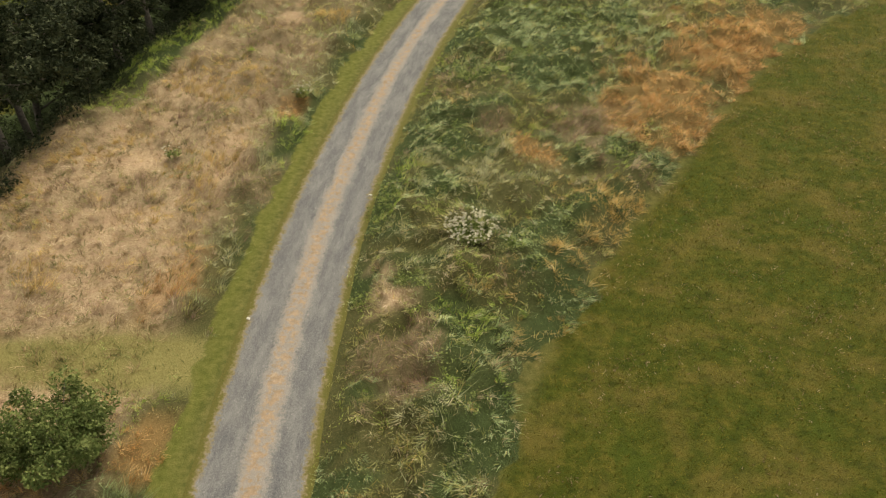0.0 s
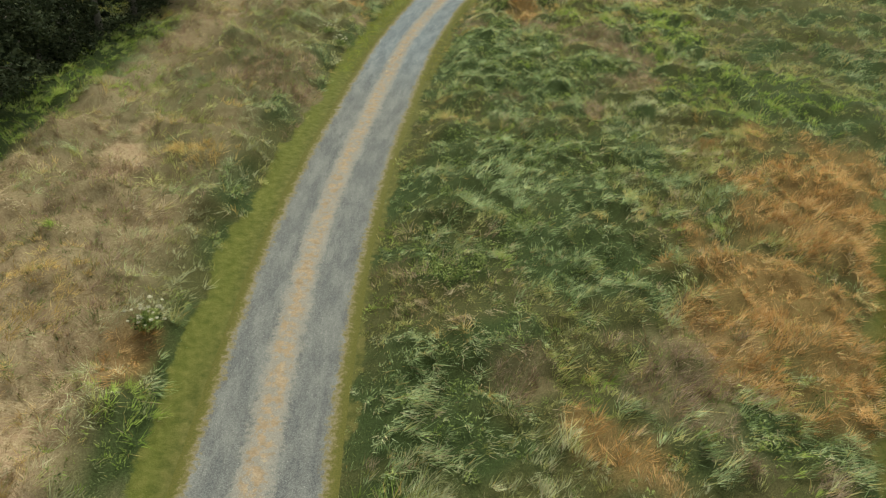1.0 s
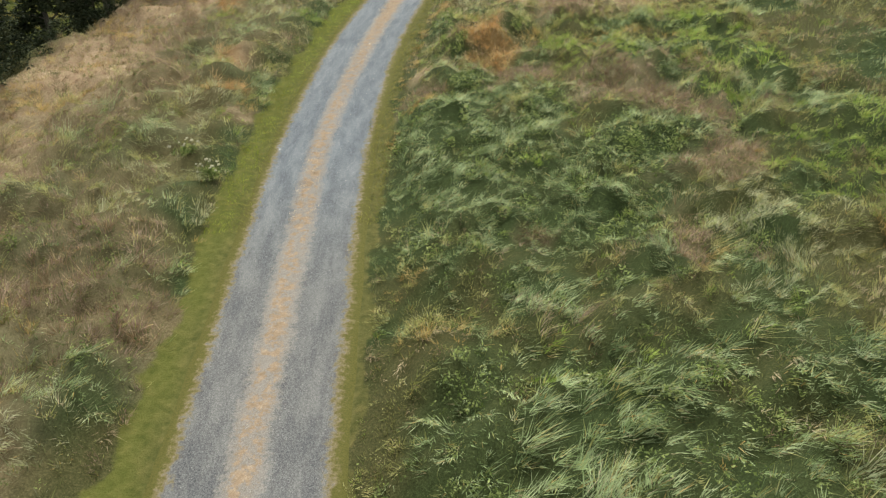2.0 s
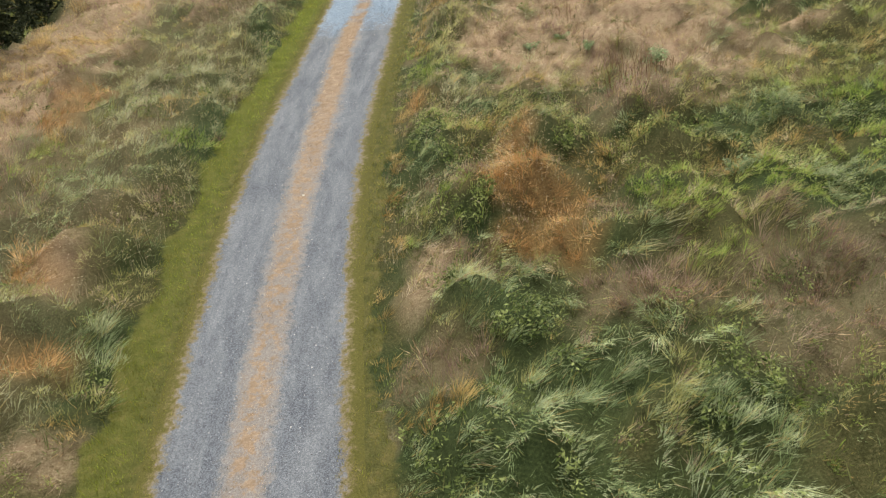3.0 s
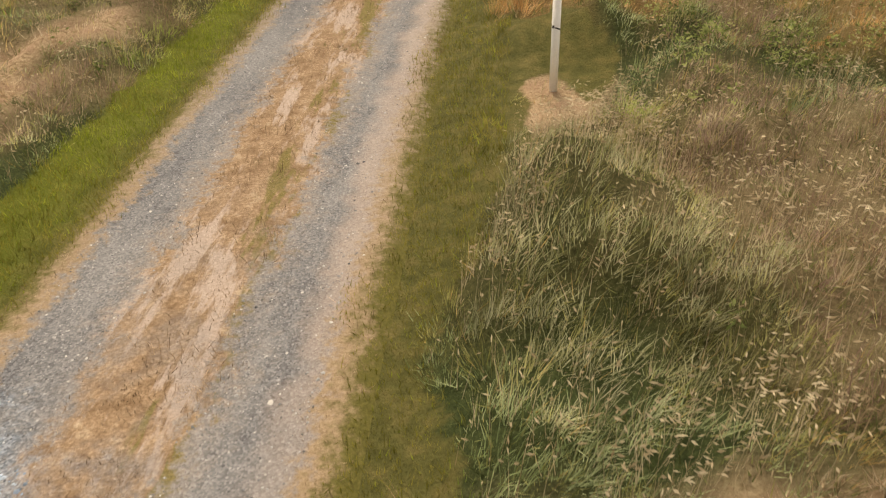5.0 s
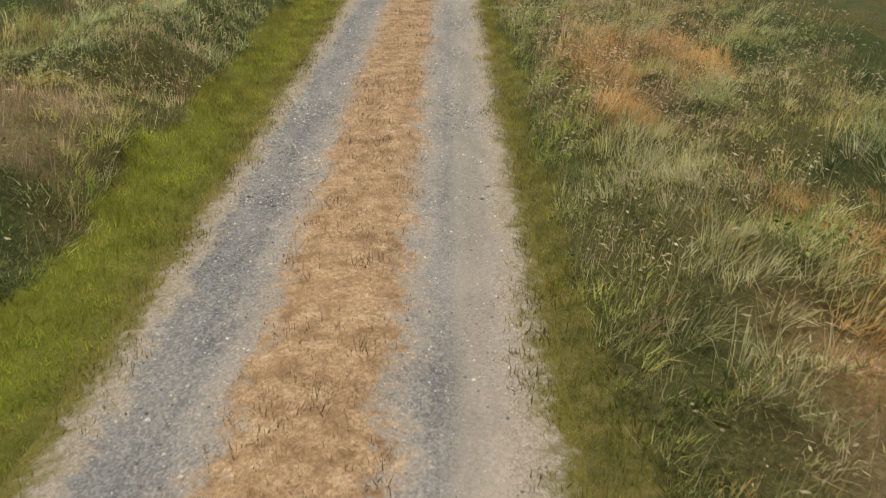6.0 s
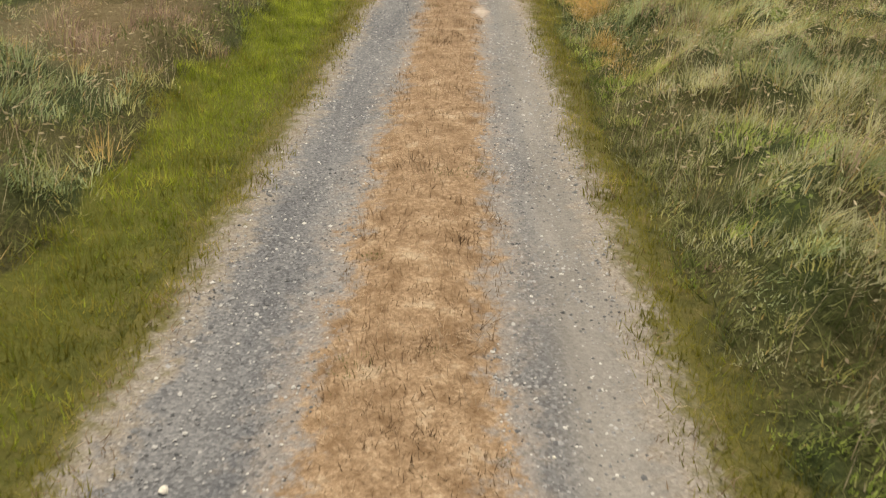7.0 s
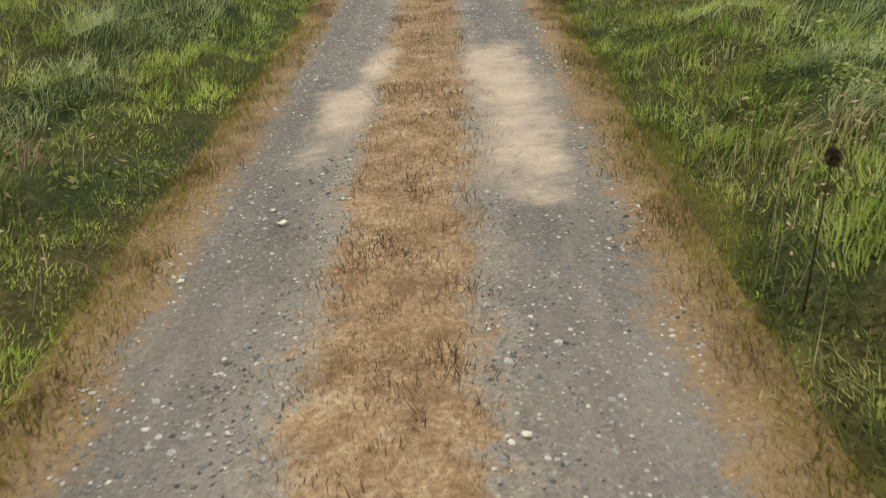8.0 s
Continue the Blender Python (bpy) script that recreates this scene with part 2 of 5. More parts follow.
STALK = plain("dead_stalk", (0.085, 0.062, 0.040), 0.85, 60)
PALE_STALK = plain("bleached_stalk", (0.55, 0.44, 0.30), 0.8, 60)
BARK = plain("bark", (0.13, 0.115, 0.100), 0.9, 9, 0.5, 0.03)
PVC = plain("white_plastic", (0.88, 0.88, 0.86), 0.38, 14, 0.05)
BLACK = plain("black_rubber", (0.02, 0.02, 0.02), 0.5, 30)
STONE = plain("pale_limestone", (0.62, 0.60, 0.55), 0.85, 40, 0.2, 0.004)


def chippings(name, stops):
    m, nt, b = material(name, 0.85)
    geo = nt.nodes.new("ShaderNodeNewGeometry")
    c = ramp(nt, geo.outputs["Random Per Island"], stops)
    g = noise_node(nt, 60)
    nt.links.new(mix(nt, 0.5, c, ramp(nt, g, [(0.3, (0.55, 0.55, 0.55)), (0.7, (1, 1, 1))]), "MULTIPLY"), b.inputs["Base Color"])
    return m


GRIT = chippings("gravel", [(0.0, (0.075, 0.080, 0.090)), (0.35, (0.20, 0.208, 0.225)), (0.8, (0.37, 0.378, 0.395)), (1.0, (0.60, 0.595, 0.585))])
FRESH_GRIT = chippings("fresh_limestone_gravel", [(0.0, (0.06, 0.077, 0.10)), (0.3, (0.175, 0.225, 0.295)), (0.8, (0.275, 0.38, 0.54)), (1.0, (0.60, 0.69, 0.80))])


def ground_material():
    """Thatch and soil under the tall grass, mown turf on the verges and the field."""
    m, nt, b = material("grassland_soil", 0.95)
    fine, broad = noise_node(nt, 22, 6, 0.7), noise_node(nt, 0.45, 4)
    mid = noise_node(nt, 3.5, 5, 0.65)
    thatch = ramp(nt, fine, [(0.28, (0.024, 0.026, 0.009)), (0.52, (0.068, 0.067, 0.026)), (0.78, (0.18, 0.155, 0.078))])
    # lush thatch: greener, and darkened to paint in deep shade among the weeds
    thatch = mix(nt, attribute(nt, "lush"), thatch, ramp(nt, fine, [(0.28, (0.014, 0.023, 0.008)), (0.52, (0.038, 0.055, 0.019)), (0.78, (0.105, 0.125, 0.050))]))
    lay = noise_node(nt, 1.6, 10, 0.82)
    turf = ramp(nt, lay, [(0.34, (0.024, 0.037, 0.004)), (0.5, (0.055, 0.065, 0.008)), (0.66, (0.130, 0.107, 0.024))])
    turf = mix(nt, 0.5, turf, ramp(nt, fine, [(0.3, (0.35, 0.38, 0.30)), (0.6, (0.95, 0.95, 0.9))]), "MULTIPLY")
    turf = mix(nt, calc(nt, "MULTIPLY", band(nt, broad, 0.46, 0.66), 0.6), turf, (0.120, 0.092, 0.026))
    turf = mix(nt, calc(nt, "MULTIPLY", band(nt, broad, 0.46, 0.32), 0.55), turf, (0.044, 0.064, 0.008))
    turf = mix(nt, calc(nt, "MULTIPLY", band(nt, mid, 0.47, 0.36), 0.6), turf, mix(nt, 1.0, turf, (0.45, 0.5, 0.45), "MULTIPLY"))
    dry = ramp(nt, fine, [(0.28, (0.22, 0.145, 0.078)), (0.52, (0.40, 0.300, 0.200)), (0.78, (0.62, 0.50, 0.36))])
    tufted = noise_node(nt, 8, 6, 0.75)
    dry = mix(nt, calc(nt, "MULTIPLY", band(nt, tufted, 0.50, 0.62), 0.8), dry, (0.175, 0.115, 0.062))
    dry = mix(nt, band(nt, mid, 0.42, 0.62), dry, mix(nt, 0.65, dry, (0.33, 0.22, 0.155)))
    rusty = ramp(nt, fine, [(0.28, (0.17, 0.085, 0.035)), (0.72, (0.46, 0.270, 0.12))])
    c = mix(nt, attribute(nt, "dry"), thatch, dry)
    c = mix(nt, attribute(nt, "rust"), c, rusty)
    c = mix(nt, attribute(nt, "trodden"), c, ramp(nt, fine, [(0.3, (0.10, 0.095, 0.03)), (0.6, (0.235, 0.205, 0.085)), (0.8, (0.36, 0.31, 0.16))]))
    edge = calc(nt, "ADD", attribute(nt, "mown"), calc(nt, "MULTIPLY", calc(nt, "SUBTRACT", mid, 0.5), 0.7))
    verge = ramp(nt, mid, [(0.28, (0.056, 0.060, 0.018)), (0.5, (0.108, 0.106, 0.036)), (0.72, (0.180, 0.150, 0.062))])
    verge = mix(nt, 0.4, verge, ramp(nt, fine, [(0.3, (0.45, 0.48, 0.40)), (0.6, (0.97, 0.97, 0.92))]), "MULTIPLY")
    verge = mix(nt, attribute(nt, "lawn"), verge, mix(nt, 0.58, verge, (0.125, 0.160, 0.014)))
    turf = mix(nt, attribute(nt, "field"), verge, turf)
    c = mix(nt, band(nt, edge, 0.4, 0.6), c, turf)
    nt.links.new(c, b.inputs["Base Color"])
    bump(nt, b, calc(nt, "ADD", fine, mid), 0.9, 0.05)
    return m


def track_material():
    """Two worn wheel tracks of grey gravel, dead grass between them and along the edges."""
    m, nt, b = material("track_gravel", 0.92)
    d, u = attribute(nt, "lateral"), attribute(nt, "along")
    wob, fine = noise_node(nt, 1.6, 5, 0.65), noise_node(nt, 28, 5, 0.75)
    slow = noise_node(nt, 0.16, 3)
    fray = noise_node(nt, 8.0, 5, 0.7)
    dn = calc(nt, "ADD", d, calc(nt, "MULTIPLY", calc(nt, "SUBTRACT", wob, 0.5), 0.5))
    tc = nt.nodes.new("ShaderNodeTexCoord")
    vor = node(nt, "ShaderNodeTexVoronoi", Scale=55.0)
    nt.links.new(tc.outputs["Object"], vor.inputs["Vector"])
    stone = ramp(nt, vor.outputs["Color"], [(0.0, (0.045, 0.048, 0.054)), (0.45, (0.135, 0.140, 0.152)), (0.9, (0.28, 0.285, 0.295)), (1.0, (0.58, 0.575, 0.56))])
    stone = mix(nt, 0.25, stone, ramp(nt, fine, [(0.3, (0.105, 0.109, 0.120)), (0.7, (0.225, 0.230, 0.240))]))
    dusty = ramp(nt, fine, [(0.3, (0.21, 0.195, 0.175)), (0.7, (0.35, 0.325, 0.29))])
    worn = calc(nt, "ADD", calc(nt, "MULTIPLY", slow, 0.6), attribute(nt, "dust"))
    gravel = mix(nt, band(nt, worn, 0.40, 0.75), stone, mix(nt, 0.75, stone, dusty))
    tracks = nt.nodes.new("ShaderNodeCombineXYZ")
    nt.links.new(calc(nt, "MULTIPLY", d, 2.2), tracks.inputs[0])
    nt.links.new(calc(nt, "MULTIPLY", u, 0.5), tracks.inputs[1])
    streak = node(nt, "ShaderNodeTexNoise", Scale=1.0, Detail=6.0, Roughness=0.7)
    nt.links.new(tracks.outputs[0], streak.inputs["Vector"])
    gravel = mix(nt, band(nt, streak.outputs["Fac"], 0.34, 0.68), mix(nt, 1.0, gravel, (0.80, 0.82, 0.86), "MULTIPLY"), mix(nt, 0.22, gravel, (0.36, 0.365, 0.38)))
    gravel = mix(nt, band(nt, u, 104.0, 122.0), gravel, mix(nt, 1.0, gravel, (0.86, 0.86, 0.87), "MULTIPLY"))
    old = calc(nt, "MAXIMUM", band(nt, u, 66.0, 54.0), calc(nt, "MULTIPLY", band(nt, u, 156.0, 163.0), 0.9))
    gravel = mix(nt, old, gravel, mix(nt, 1.0, gravel, (0.84, 0.80, 0.775), "MULTIPLY"))
    gravel = mix(nt, calc(nt, "MULTIPLY", band(nt, u, 56.0, 66.0), band(nt, u, 92.0, 86.0)), gravel, mix(nt, 1.0, gravel, (0.88, 0.92, 0.99), "MULTIPLY"))
    pale = ramp(nt, vor.outputs["Color"], [(0.0, (0.08, 0.110, 0.15)), (0.5, (0.185, 0.245, 0.325)), (1.0, (0.37, 0.445, 0.54))])
    un = calc(nt, "ADD", u, calc(nt, "MULTIPLY", calc(nt, "SUBTRACT", calc(nt, "ADD", wob, calc(nt, "MULTIPLY", calc(nt, "SUBTRACT", fray, 0.5), 0.8)), 0.5), 5.0))
    left = calc(nt, "LESS_THAN", d, 0.0)
    fresh_left = calc(nt, "MULTIPLY", left, calc(nt, "MULTIPLY", band(nt, un, 87.5, 90.0), band(nt, un, 102.0, 99.6)))
    fresh_right = calc(nt, "MULTIPLY", calc(nt, "SUBTRACT", 1.0, left), calc(nt, "MULTIPLY", band(nt, un, 88.0, 91.0), band(nt, un, 97.4, 95.8)))
    gravel = mix(nt, calc(nt, "ADD", fresh_left, fresh_right), gravel, pale)
    straw = ramp(nt, fine, [(0.25, (0.135, 0.090, 0.058)), (0.5, (0.315, 0.228, 0.155)), (0.8, (0.58, 0.465, 0.345))])
    tufty = noise_node(nt, 4.5, 4, 0.7)
    straw = mix(nt, calc(nt, "MULTIPLY", band(nt, tufty, 0.42, 0.70), 0.75), straw, (0.150, 0.092, 0.050))
    straw = mix(nt, calc(nt, "MULTIPLY", band(nt, tufty, 0.44, 0.32), 0.7), straw, ramp(nt, fine, [(0.3, (0.30, 0.25, 0.19)), (0.7, (0.58, 0.49, 0.38))]))
    straw = mix(nt, calc(nt, "MULTIPLY", band(nt, u, 100.0, 80.0), 0.42), straw, ramp(nt, fray, [(0.35, (0.265, 0.205, 0.160)), (0.65, (0.43, 0.350, 0.287))]))
    edge_soil = ramp(nt, fine, [(0.25, (0.17, 0.115, 0.068)), (0.7, (0.36, 0.28, 0.195))])
    a = calc(nt, "ADD", calc(nt, "ABSOLUTE", dn), attribute(nt, "narrowing"))
    inner = calc(nt, "ADD", attribute(nt, "middle"), calc(nt, "MULTIPLY", calc(nt, "SUBTRACT", wob, 0.5), 1.3))
    inner = calc(nt, "ADD", inner, calc(nt, "MULTIPLY", calc(nt, "SUBTRACT", fray, 0.5), 1.6))
    inner = calc(nt, "ADD", inner, calc(nt, "MULTIPLY", band(nt, u, 100.0, 86.0), 0.22))
    bare = noise_node(nt, 1.1, 4, 0.65)                      # gaps in the strip where gravel has been thrown over it
    thrown = calc(nt, "MULTIPLY", calc(nt, "MULTIPLY", band(nt, u, 88.0, 90.0), band(nt, u, 106.0, 100.0)), band(nt, bare, 0.60, 0.40))
    sparse = calc(nt, "MULTIPLY", band(nt, u, 86.0, 70.0), band(nt, noise_node(nt, 3.2, 4, 0.7), 0.56, 0.44))
    middle = calc(nt, "MULTIPLY", band(nt, inner, 1.10, 0.68), calc(nt, "SUBTRACT", 1.0, calc(nt, "MAXIMUM", calc(nt, "MULTIPLY", thrown, 0.6), calc(nt, "MULTIPLY", sparse, 0.9))))
    fringe = calc(nt, "MULTIPLY", band(nt, inner, 1.55, 0.95), 0.7)
    early = band(nt, u, 102.0, 90.0)                         # the first stretch has hardly any bare fringe
    verge = band(nt, calc(nt, "ADD", calc(nt, "SUBTRACT", a, calc(nt, "MULTIPLY", early, 0.10)), calc(nt, "MULTIPLY", calc(nt, "SUBTRACT", fray, 0.5), 0.7)), 1.26, 1.48)
    mud = mix(nt, 0.5, ramp(nt, fine, [(0.3, (0.36, 0.30, 0.262)), (0.7, (0.50, 0.43, 0.38))]), ramp(nt, wob, [(0.3, (0.22, 0.195, 0.175)), (0.7, (0.45, 0.380, 0.325))]))
    silt = calc(nt, "ADD", attribute(nt, "silt"), calc(nt, "MULTIPLY", calc(nt, "SUBTRACT", calc(nt, "MULTIPLY", calc(nt, "ADD", wob, fray), 0.5), 0.5), 1.6))
    fringe = calc(nt, "MULTIPLY", fringe, calc(nt, "SUBTRACT", 1.0, thrown))
    gravel = mix(nt, fringe, gravel, mix(nt, 0.5, stone, ramp(nt, fine, [(0.3, (0.24, 0.200, 0.170)), (0.7, (0.46, 0.390, 0.335))])))
    straw = mix(nt, 1.0, straw, (0.86, 0.83, 0.80), "MULTIPLY")
    # between the fresh gravel and the post the strip breaks into streaks of bare pale soil and worn green
    lines = nt.nodes.new("ShaderNodeCombineXYZ")
    nt.links.new(calc(nt, "MULTIPLY", d, 2.3), lines.inputs[0])
    nt.links.new(calc(nt, "MULTIPLY", u, 0.45), lines.inputs[1])
    torn = node(nt, "ShaderNodeTexNoise", Scale=1.0, Detail=5.0, Roughness=0.7)
    nt.links.new(lines.outputs[0], torn.inputs["Vector"])
    stretch = calc(nt, "MULTIPLY", band(nt, u, 98.0, 101.0), band(nt, u, 122.0, 114.0))
    pale_soil = ramp(nt, fine, [(0.3, (0.27, 0.218, 0.190)), (0.7, (0.46, 0.385, 0.340))])
    straw = mix(nt, calc(nt, "MULTIPLY", stretch, band(nt, torn.outputs["Fac"], 0.52, 0.60)), straw, pale_soil)
    straw = mix(nt, calc(nt, "MULTIPLY", stretch, calc(nt, "MULTIPLY", band(nt, torn.outputs["Fac"], 0.50, 0.44), band(nt, d, 0.0, 0.12))), straw, ramp(nt, fine, [(0.3, (0.10, 0.085, 0.028)), (0.7, (0.22, 0.18, 0.075))]))
    dusty_edge = calc(nt, "MULTIPLY", calc(nt, "MULTIPLY", band(nt, u, 98.0, 104.0), band(nt, u, 128.0, 116.0)), band(nt, calc(nt, "ADD", d, calc(nt, "MULTIPLY", calc(nt, "SUBTRACT", wob, 0.5), 0.9)), 0.88, 1.25))
    gravel = mix(nt, calc(nt, "MULTIPLY", dusty_edge, 0.6), gravel, pale_soil)
    c = mix(nt, middle, gravel, straw)
    c = mix(nt, band(nt, silt, 0.22, 0.95), c, mud)
    sandy = mix(nt, 0.4, stone, ramp(nt, fine, [(0.25, (0.22, 0.180, 0.135)), (0.7, (0.46, 0.385, 0.30))]))
    edge_soil = mix(nt, calc(nt, "MULTIPLY", band(nt, u, 100.0, 118.0), band(nt, u, 161.0, 152.0)), edge_soil, sandy)
    edge_soil = mix(nt, band(nt, u, 157.0, 163.0), edge_soil, mix(nt, 1.0, edge_soil, (0.78, 0.74, 0.70), "MULTIPLY"))
    c = mix(nt, verge, c, edge_soil)
    grass = ramp(nt, fine, [(0.3, (0.058, 0.060, 0.015)), (0.7, (0.135, 0.122, 0.038))])
    grass = mix(nt, band(nt, u, 158.0, 164.0), grass, ramp(nt, fine, [(0.3, (0.085, 0.058, 0.026)), (0.7, (0.235, 0.170, 0.085))]))
    c = mix(nt, band(nt, calc(nt, "ADD", calc(nt, "ADD", a, calc(nt, "MULTIPLY", early, 0.09)), calc(nt, "MULTIPLY", calc(nt, "SUBTRACT", fray, 0.5), 0.8)), 1.44, 1.76), c, grass)
    nt.links.new(c, b.inputs["Base Color"])
    bump(nt, b, calc(nt, "ADD", vor.outputs["Distance"], fine), 0.35, 0.015)
    return m


# ------------------------------------------------------------------ mesh helpers
def mesh_object(name, verts, tris, mat, smooth=False):
    me = bpy.data.meshes.new(name)
    verts, tris = np.asarray(verts, np.float32), np.asarray(tris, np.int32)
    me.vertices.add(len(verts))
    me.vertices.foreach_set("co", verts.ravel())
    me.loops.add(tris.size)
    me.loops.foreach_set("vertex_index", tris.ravel())
    me.polygons.add(len(tris))
    me.polygons.foreach_set("loop_start", np.arange(0, tris.size, 3, dtype=np.int32))
    if smooth:
        me.polygons.foreach_set("use_smooth", np.ones(len(tris), bool))
    me.update(calc_edges=True)
    me.validate()
    me.materials.append(mat)
    return new(name, me)


def part(name, bm, mat, parent, label=""):
    me = bpy.data.meshes.new(name)
    bm.to_mesh(me)
    bm.free()
    me.materials.append(mat)
    ob = new(name, me)
    ob.parent = parent
    return tagged(ob, label)


def grid_tris(nu, nv):
    i = (np.arange(nu - 1)[:, None] * nv + np.arange(nv - 1)[None, :]).ravel()
    return np.concatenate([np.stack([i, i + nv, i + nv + 1], 1), np.stack([i, i + nv + 1, i + 1], 1)])


def point_values(ob, name, values):
    a = ob.data.attributes.new(name, "FLOAT", "POINT")
    a.data.foreach_set("value", np.asarray(values, np.float32))


def tube(bm, points, radii, sides=7, cap=True):
    """A tapered tube along points, added to bm."""
    rings = []
    for i, p in enumerate(points):
        p = Vector(p)
        t = (Vector(points[min(i + 1, len(points) - 1)]) - Vector(points[max(i - 1, 0)])).normalized()
        s = t.cross(Vector((0.31, 0.95, 0.07))).normalized()
        q = t.cross(s)
        rings.append([bm.verts.new(p + (s * math.cos(a) + q * math.sin(a)) * radii[i]) for a in (math.tau * k / sides for k in range(sides))])
    for r0, r1 in zip(rings, rings[1:]):
        for k in range(sides):
            f = bm.faces.new((r0[k], r0[(k + 1) % sides], r1[(k + 1) % sides], r1[k]))
            f.smooth = True
    if cap:
        bm.faces.new(rings[-1])
        bm.faces.new(rings[0][::-1])
    return bm


def bent_blades(x, y, z, tall, wide, lean, way, waist, belly, seed):
    """Bent blades or seed stems of three triangles each; way: the azimuth in which each one bends over."""
    n = len(x)
    face = np.random.default_rng(seed).uniform(0, math.pi, n)
    sx, sy = np.cos(face) * wide / 2, np.sin(face) * wide / 2
    bx, by = np.cos(way), np.sin(way)
    v = np.empty((n, 5, 3), np.float32)
    for row, (t, w) in enumerate(((0.0, 0.55), (waist, belly), (1.0, 0.0))):
        out = tall * lean * t ** 1.7
        up = tall * t * (1 - 0.42 * lean * t)
        cx, cy, cz = x + bx * out, y + by * out, z + up - (0.03 if row == 0 else 0)
        if row < 2:
            v[:, 2 * row, 0], v[:, 2 * row, 1], v[:, 2 * row, 2] = cx - sx * w, cy - sy * w, cz
            v[:, 2 * row + 1, 0], v[:, 2 * row + 1, 1], v[:, 2 * row + 1, 2] = cx + sx * w, cy + sy * w, cz
        else:
            v[:, 4, 0], v[:, 4, 1], v[:, 4, 2] = cx, cy, cz
    base = np.arange(n, dtype=np.int32)[:, None, None] * 5
    return v.reshape(-1, 3), (base + np.array([[0, 1, 2], [1, 3, 2], [2, 3, 4]], np.int32)[None]).reshape(-1, 3)


def slivers(x, y, z, tall, wide, lean, way, seed, rise=0.0):
    """Straight blades of one triangle each; rise: how far up the stem the blade starts."""
    n = len(x)
    face = np.random.default_rng(seed).uniform(0, math.pi, n)
    v = np.empty((n, 3, 3), np.float32)
    ox, oy = np.cos(way) * tall * lean, np.sin(way) * tall * lean
    for k, q in ((0, -0.5), (1, 0.5)):
        v[:, k, 0], v[:, k, 1] = x + np.cos(face) * wide * q + ox * rise * rise, y + np.sin(face) * wide * q + oy * rise * rise
        v[:, k, 2] = z - 0.01 + tall * rise
    v[:, 2, 0], v[:, 2, 1], v[:, 2, 2] = x + ox, y + oy, z + tall * (1 - 0.35 * np.minimum(lean, 1.4))
    return v.reshape(-1, 3), np.arange(3 * n, dtype=np.int32).reshape(-1, 3)


def seed_stems(x, y, z, tall, lean, way, seed):
    """Thin stems, each with a drooping spindle-shaped head: three triangles."""
    rng = np.random.default_rng(seed)
    n = len(x)
    face = rng.uniform(0, math.pi, n)
    fx, fy, bx, by = np.cos(face), np.sin(face), np.cos(way), np.sin(way)
    tx, ty, tz = x + bx * tall * lean * 0.5, y + by * tall * lean * 0.5, z + tall * (1 - 0.12 * lean)
    long, fat, droop = rng.uniform(0.035, 0.085, n), rng.uniform(0.004, 0.0085, n), rng.uniform(-0.6, 0.5, n)
    v = np.empty((n, 7, 3), np.float32)
    for k, (px, py, pz) in enumerate(((x - fx * 0.003, y - fy * 0.003, z - 0.02), (x + fx * 0.003, y + fy * 0.003, z - 0.02), (tx, ty, tz),
                                      (tx, ty, tz), (tx + bx * long * 0.45 - by * fat, ty + by * long * 0.45 + bx * fat, tz + droop * long * 0.5 + fat),
                                      (tx + bx * long * 0.45 + by * fat, ty + by * long * 0.45 - bx * fat, tz + droop * long * 0.5 - fat), (tx + bx * long, ty + by * long, tz + droop * long))):
        v[:, k, 0], v[:, k, 1], v[:, k, 2] = px, py, pz
    t = (np.arange(n, dtype=np.int32)[:, None, None] * 7 + np.array([[0, 1, 2], [3, 4, 5], [4, 6, 5]], np.int32)[None]).reshape(-1, 3)
    return v.reshape(-1, 3), t


def joined(pieces):
    start, vs, ts = 0, [], []
    for v, t in pieces:
        vs.append(v)
        ts.append(t + start)
        start += len(v)
    return np.concatenate(vs), np.concatenate(ts)


def leaf_cloud(bm_points, count, size, seed, squash=0.75):
    """Leaves as bent pairs of triangles, scattered in clumps about the given centres (x, y, z, radius)."""
    rng = np.random.default_rng(seed)
    c = np.array(bm_points)
    pick = rng.integers(0, len(c), count)
    dirs = rng.normal(0, 1, (count, 3))
    dirs /= np.linalg.norm(dirs, axis=1)[:, None]
    rad = c[pick, 3] * rng.uniform(0.25, 1.0, count) ** 0.45
    p = c[pick, :3] + dirs * rad[:, None] * np.array([1, 1, squash])
    a = rng.normal(0, 1, (count, 3)) * np.array([1, 1, 0.55])
    a /= np.linalg.norm(a, axis=1)[:, None]
    b = np.cross(a, rng.normal(0, 1, (count, 3)))
    b /= np.linalg.norm(b, axis=1)[:, None]
    s = size * rng.uniform(0.6, 1.4, count)[:, None]
    v = np.stack([p - a * s, p + b * s * 0.45, p - b * s * 0.45, p + a * s - np.cross(a, b) * s * 0.25], 1)
    t = (np.arange(count)[:, None, None] * 4 + np.array([[0, 1, 2], [1, 3, 2]])[None]).reshape(-1, 3)
    return v.reshape(-1, 3), t


